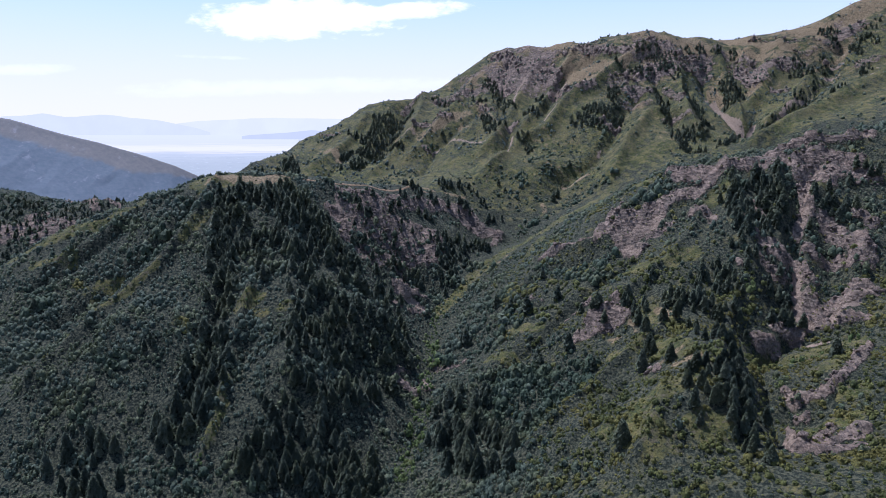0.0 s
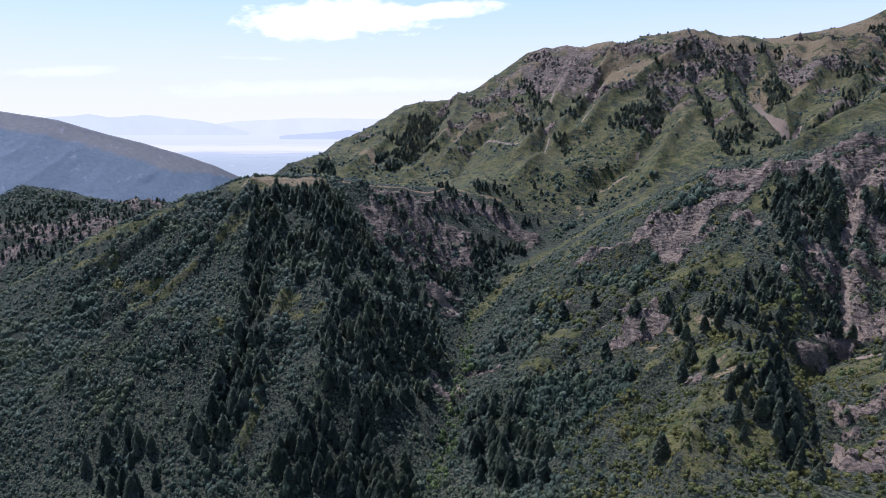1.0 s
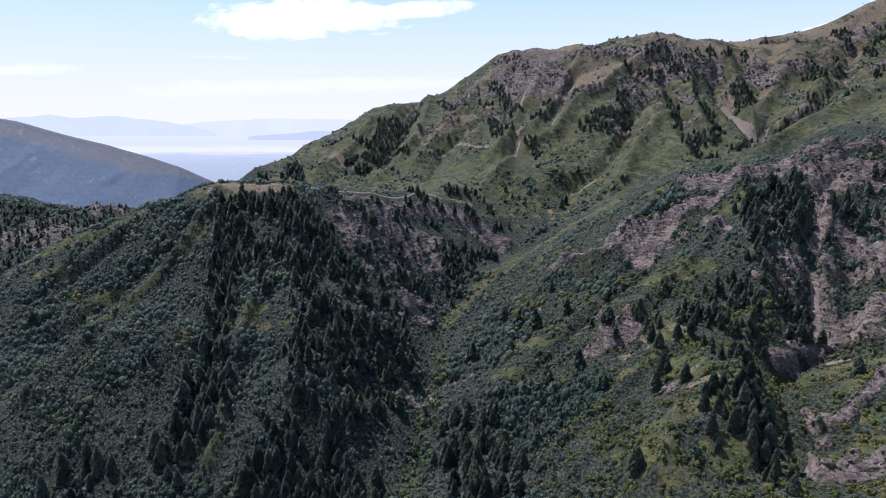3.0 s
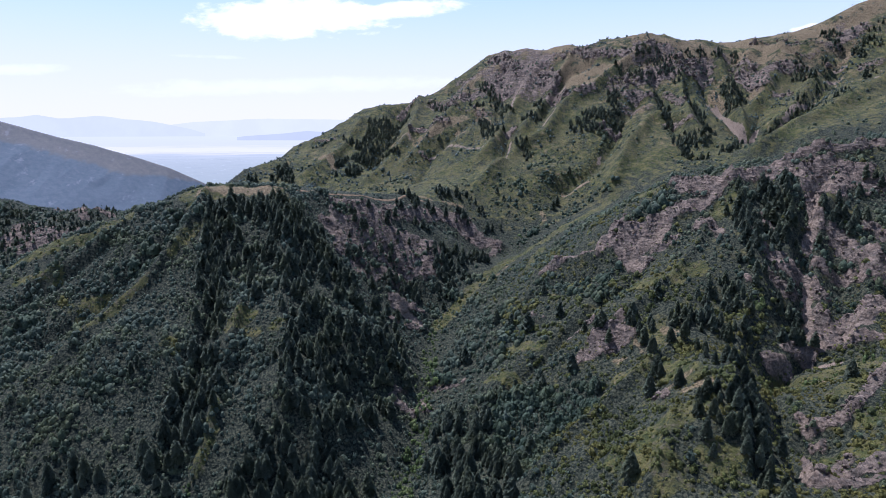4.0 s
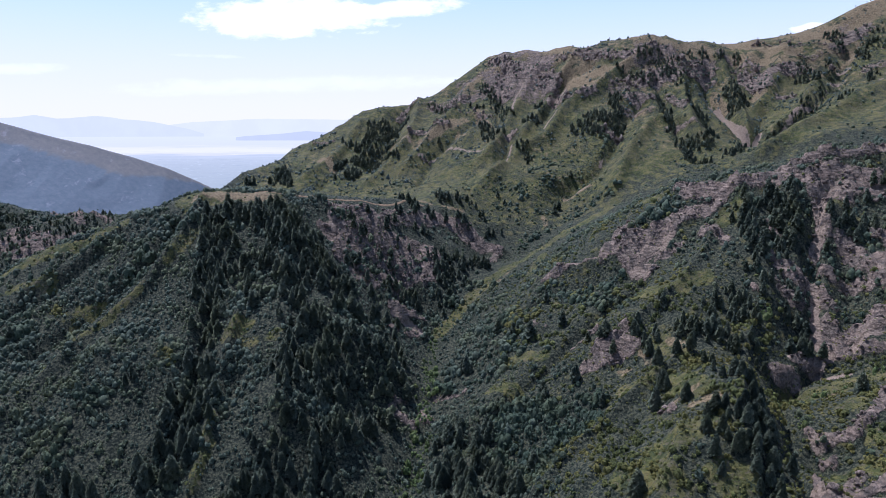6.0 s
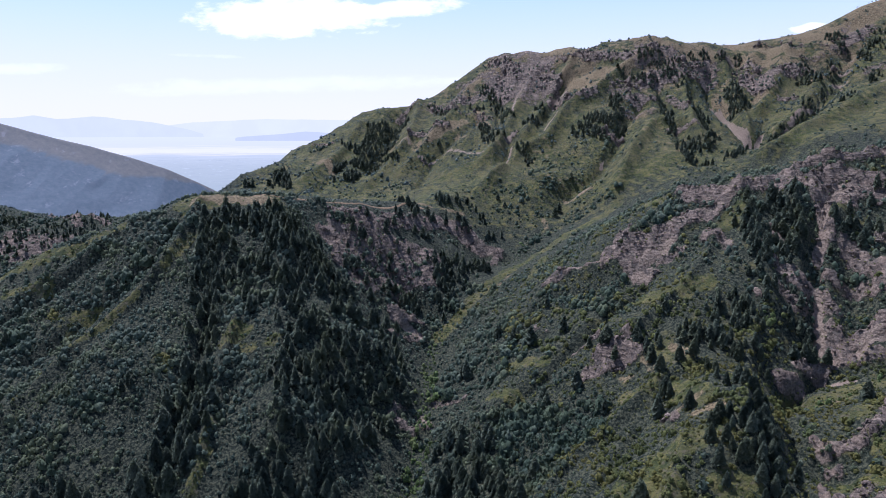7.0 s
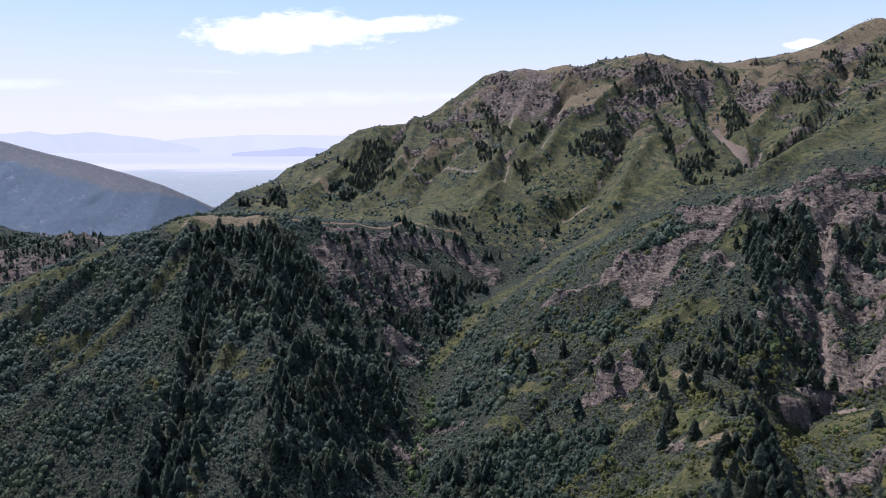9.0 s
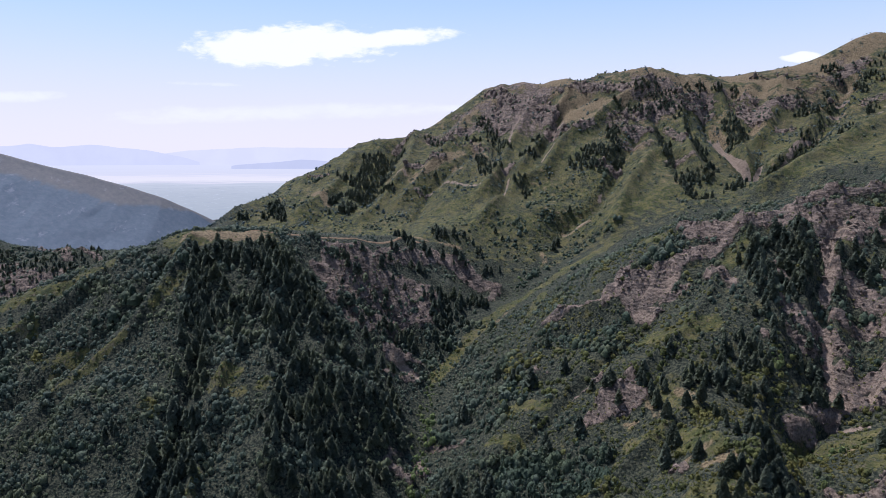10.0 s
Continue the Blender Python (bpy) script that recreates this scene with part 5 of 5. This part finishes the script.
def plant_firs():
    rng = random.Random(11)
    px, py, ph = [], [], []
    for y0, y1, gap in ((275, 720, 5.5), (720, 960, 5.6), (960, 1340, 4.6)):
        x, y, chance, size = spots(-720, 760, y0, y1, gap, int(y0))
        dense = cover("fir", x, y)
        dense = dense * (1 - cover("scree", x, y)) * (1 - cover("lush", x, y)) * (1 - 0.95 * cover("clearing", x, y))
        keep = (chance < dense * 0.92) & in_view(x, y)
        x, y, size = x[keep], y[keep], size[keep]
        px.append(x), py.append(y)
        ph.append((9.0 + 10.0 * size ** 1.3) * np.where((x > 120) & (y < 600), 0.8, 1.0) * np.where((y > 640) & (x > -110), 0.78, 1.0) * np.where(y > 860, 0.78, 1.0) * np.where(y > 1090, 0.85, 1.0) * np.where((x < -400) & (y > 760), 0.7, 1.0))
    lone = np.array(LONE_FIRS, float)
    px.append(lone[:, 0]), py.append(lone[:, 1]), ph.append(np.array([rng.uniform(11, 17) for _ in LONE_FIRS]))
    x, y, h = np.concatenate(px), np.concatenate(py), np.concatenate(ph)
    z = ground_height(x, y) - 0.4
    order = np.argsort(y)
    near, rest = order[:280], order[280:]
    models = []
    for i in range(5):
        v, f = fir_shape(rng, 14, 13)
        tree = new("fir_tree")
        part("crown", v * np.array([1, 1, 1]), f, FIR, tree)
        stem_v = [(0.013 * (1 - 0.8 * k) * math.cos(a), 0.013 * (1 - 0.8 * k) * math.sin(a), -0.03 + 0.75 * k) for k in (0, 0.5, 1) for a in np.arange(6) * 1.0472]
        stem_f = [(r * 6 + a, r * 6 + (a + 1) % 6, r * 6 + 6 + (a + 1) % 6, r * 6 + 6 + a) for r in range(2) for a in range(6)]
        part("trunk", stem_v, stem_f, BARK, tree, "grey-brown trunk", True)
        tagged(tree, "dark green narrow fir tree on the mountainside", "tree", "firs on the slopes")
        models.append(tree)
    first = []
    for k, i in enumerate(near):
        m = Matrix.LocRotScale((x[i], y[i], z[i]), Euler((rng.uniform(-0.03, 0.03), rng.uniform(-0.03, 0.03), rng.uniform(0, 6.3))),
                               (h[i] * rng.uniform(0.9, 1.25), h[i] * rng.uniform(0.9, 1.25), h[i]))
        if k < len(models):
            first.append(m)
        else:
            copy_thing(models[k % len(models)], m)
    for tree, m in zip(models, first):
        tree.matrix_basis = m
    shapes = [fir_shape(rng, 10, 9) for _ in range(8)]
    spread = np.random.default_rng(3).uniform(0.95, 1.3, len(rest))
    scatter("fir_forest", shapes, x[rest], y[rest], z[rest], h[rest] * spread, h[rest], FIR_MANY, "dark green firs standing in dense groves", "forest")


def single_bushes(shapes, places):
    """The bushes nearest below the flight, each one a thing of its own."""
    rng = random.Random(29)
    meshes = []
    for v, f in shapes:
        mesh = bpy.data.meshes.new("scrub_oak")
        mesh.from_pydata([tuple(p) for p in v], [], [tuple(int(i) for i in t) for t in f])
        mesh.materials.append(OAK)
        meshes.append(mesh)
    for k, (x, y, z, wide, tall) in enumerate(places):
        bush = new("scrub_oak", meshes[k % len(meshes)])
        bush.matrix_basis = Matrix.LocRotScale((x, y, z), Euler((0, 0, rng.uniform(0, 6.3))), (wide, wide, tall))
        tagged(bush, "rounded grey-green scrub oak bush on the slope", "bush", "scrub oaks on the near slope")


def plant_bushes():
    rng = random.Random(23)
    full = [bush_shape(rng, 19) for _ in range(8)]
    fair = [bush_shape(rng, 10) for _ in range(7)]
    plain = [bush_shape(rng, 6) for _ in range(6)]
    tiny = [bush_shape(rng, 5) for _ in range(5)]
    # scrub oak, ever larger clumps with fewer leaves farther up the canyon
    for name, shapes, y0, y1, gap, big, mat in (("scrub_oak_thicket", full, 275, 520, 2.8, 2.0, OAK), ("scrub_oak_thicket", fair, 520, 720, 3.1, 2.2, OAK),
                                                ("scrub_oak_thicket", plain, 720, 1000, 4.0, 2.3, OAK), ("distant_scrub", tiny, 1000, 1330, 3.7, 1.7, HAZED_OAK)):
        x, y, chance, size = spots(-760, 800, y0, y1, gap, int(y0) + 1)
        keep = in_view(x, y)
        x, y, chance, size = x[keep], y[keep], chance[keep], size[keep]
        g, r, f, p = cover("grassy", x, y), cover("rocky", x, y), cover("fir", x, y), cover("parched", x, y)
        patch = smooth_step(fbm(x, y, 45.0, 4, 70), 0.30, 0.52)
        dense = (0.50 + 0.45 * patch) * (0.50 + 0.50 * smooth_step(fbm(x, y, 11.0, 3, 75), 0.34, 0.52)) * (1 - 0.88 * g) * (1 - np.minimum(1.15 * r, 0.97)) * (1 - 0.9 * p) * (1 - 0.7 * f)
        if y0 >= 720:
            open_slope = smooth_step(x, -380, -250)
            dense *= 1 - open_slope * (0.75 - 0.75 * smooth_step(fbm(x, y, 60.0, 4, 71), 0.40, 0.56))
            dense *= 1 - 0.78 * smooth_step(y, 1060, 1200) * smooth_step(fbm(x, y, 40.0, 3, 72), 0.36, 0.5)
        if y0 >= 720:
            # scrub keeps to the hollows, grass to the spurs
            hollow = creased(x, y) + 5 * (fbm(x, y, 35.0, 3, 78) - 0.5)
            dense *= 1 - 0.72 * smooth_step(hollow, -3.0, 2.5) * smooth_step(x, -420, -330)
        # the sunny slope is more open
        dense *= 1 - 0.12 * smooth_step(x, 40, 130) * smooth_step(-y, -760, -640)
        wood = cover("thicket", x, y)
        dense = np.maximum(dense, 0.72 * wood) * (1 - 0.9 * cover("scree", x, y))
        wet = cover("lush", x, y)
        dense = np.maximum(dense, 0.7 * wet)
        # sparser on the slopes below the flight
        dense *= 1 - 0.75 * smooth_step(np.clip(402 - 0.46 * (x + 30), 295, 402) - 14 - y, 0, 14)
        keep = chance < dense
        x, y, size, wood, wet = x[keep], y[keep], size[keep], wood[keep], wet[keep]
        wide = big * (1 + 0.55 * wood) * (0.38 + 1.0 * size ** 1.9) * (0.78 + 0.70 * smooth_step(fbm(x, y, 20.0, 3, 74), 0.38, 0.66))
        tall = wide * np.random.default_rng(8).uniform(0.95, 1.7, len(x))
        if 700 < y0 < 900:
            wide, tall = wide * 0.85, tall * 0.65
        z = ground_height(x, y) - 0.25 * wide
        # the sunny right-hand slope bears drier, yellower brush among the oak
        sunny = 0.95 * smooth_step(x, 25, 100) * smooth_step(-y, -760, -560) + 0.5 * cover("grassy", x, y)
        sunny = sunny * (1 - wood) * (1 - 0.85 * smooth_step(y, 490, 550) * smooth_step(x, 170, 220))
        lime = np.random.default_rng(21).random(len(x)) < wet * 0.85
        if lime.any():
            scatter("streamside_brush", shapes, x[lime], y[lime], z[lime], wide[lime] * 0.9, tall[lime], LUSH, "bright lime-green brush along the gully bottom", "brush")
        dry = (np.random.default_rng(17).random(len(x)) < sunny) & ~lime
        if y0 < 700:
            wide[dry] *= 0.9
            tall[dry] *= 0.75
        if y0 < 700:
            scatter("mountain_brush", shapes, x[dry], y[dry], z[dry], wide[dry], tall[dry], BRUSH, "olive and yellow-green brush on the drier slope", "brush")
        else:
            dry[:] = False
        # thickets take the leaf colour that has shade painted in
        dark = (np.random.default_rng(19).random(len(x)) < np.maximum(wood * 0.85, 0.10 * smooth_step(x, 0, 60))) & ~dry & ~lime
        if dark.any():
            scatter("maple_thicket", shapes, x[dark], y[dark], z[dark], wide[dark], tall[dark] * 1.15, SHADED_OAK, "dense dark green oak thicket with shade in its leaf colour", "thicket")
        rest = np.where(~dry & ~dark & ~lime)[0]
        if y0 < 300:
            rest = rest[np.argsort(y[rest])]
            single_bushes(shapes, [(x[i], y[i], z[i], wide[i], tall[i]) for i in rest[:290]])
            rest = rest[290:]
        scatter(name, shapes, x[rest], y[rest], z[rest], wide[rest], tall[rest], mat, "grey-green scrub oak covering the slopes", "scrub")
    # low brush over grass and among rocks
    x, y, chance, size = spots(-420, 520, 275, 760, 3.0, 91)
    keep = in_view(x, y)
    x, y, chance, size = x[keep], y[keep], chance[keep], size[keep]
    keep = chance < (1 - 0.8 * smooth_step(cover("parched", x, y), 0.5, 0.8)) * (0.05 + 0.36) * smooth_step(cover("grassy", x, y) + 0.6 * cover("rocky", x, y) + 0.5 * cover("parched", x, y), 0.1, 0.6)
    x, y, size = x[keep], y[keep], size[keep]
    wide = 0.5 + 0.9 * size ** 2
    scatter("low_brush", tiny, x, y, ground_height(x, y) - 0.15 * wide, wide, wide * 0.8, BRUSH, "low yellow-green brush in the grass", "brush")


def strew_rocks():
    rng = random.Random(37)
    shapes = [rock_shape(rng, 1) for _ in range(6)]
    x, y, chance, size = spots(-640, 760, 275, 1320, 3.3, 55)
    keep = in_view(x, y)
    x, y, chance, size = x[keep], y[keep], chance[keep], size[keep]
    keep = chance < (0.50 - 0.32 * smooth_step(y, 800, 1000)) * smooth_step(cover("rocky", x, y), 0.25, 0.8)
    x, y, size = x[keep], y[keep], size[keep]
    wide = (0.45 + 1.9 * size ** 3) * (1 + smooth_step(y, 800, 1100))
    scatter("scattered_boulders", shapes, x, y, ground_height(x, y) + 0.1 * wide, wide, wide * 0.8, ROCK, "loose grey-pink boulders and scree", "rocks")


def raise_crags():
    """Broken cliffs in tiers below the rim of the far mountain."""
    rng = random.Random(43)
    shapes = [rock_shape(rng, 1) for _ in range(7)]
    x, y, chance, size = spots(-160, 760, 990, 1330, 6.5, 57)
    bands = smooth_step(fbm(x * 0.55, y * 1.3, 42.0, 3, 59), 0.46, 0.56)
    keep = in_view(x, y) & (chance < 0.75 * bands * smooth_step(cover("rocky", x, y), 0.45, 0.85))
    keep &= cover("scree", x, y) < 0.3
    x, y, size = x[keep], y[keep], size[keep]
    wide = 2.2 + 3.6 * size ** 2
    tall = wide * np.random.default_rng(9).uniform(1.0, 1.9, len(x))
    scatter("cliff_crags", shapes, x, y, ground_height(x, y), wide, tall, ROCK, "dark broken cliff crags below the mountain rim", "rocks")
    # scrub clings to the ledges between them
    x, y, chance, size = spots(-160, 760, 990, 1330, 5.0, 58)
    keep = in_view(x, y) & (chance < 0.45 * smooth_step(cover("rocky", x, y), 0.35, 0.7)) & (cover("scree", x, y) < 0.3)
    x, y, size = x[keep], y[keep], size[keep]
    wide = 1.2 + 2.0 * size ** 2
    tufts = [bush_shape(rng, 6) for _ in range(5)]
    scatter("ledge_scrub", tufts, x, y, ground_height(x, y), wide, wide * 1.3, SHADED_OAK, "dark scrub clinging to the rocky ledges", "scrub")


def build_outcrops():
    """Single crags of broken rock standing out of the slopes."""
    rng = random.Random(41)
    x, y, chance, size = spots(-300, 420, 290, 760, 13.0, 66)
    good = (cover("rocky", x, y) > 0.42) & in_view(x, y, 20) & (chance < 0.55)
    x, y, size = x[good], y[good], size[good]
    z = ground_height(x, y)
    for px, py, pz, s in zip(x, y, z, size):
        crag = new("rock_outcrop")
        crag.location = (px, py, pz - 0.4)
        for _ in range(rng.randint(4, 6)):
            v, f = rock_shape(rng, 2)
            r = (1.3 + 2.2 * s) * rng.uniform(0.45, 1.0)
            v = v * np.array([r * rng.uniform(0.9, 1.5), r * rng.uniform(0.8, 1.2), r * rng.uniform(0.6, 1.1)])
            ox, oy = rng.gauss(0, 1.7 + 1.4 * s), rng.gauss(0, 1.4)
            v = v + np.array([ox, oy, -0.05 * r + ground_height(px + ox, py + oy)[0] - pz])
            quick_mesh("boulder", v, f, ROCK).parent = crag
        tagged(crag, "broken grey-pink rock outcrop standing out of the slope", "rock", "outcrops on the slopes")


plant_firs()
plant_bushes()
strew_rocks()
raise_crags()
build_outcrops()
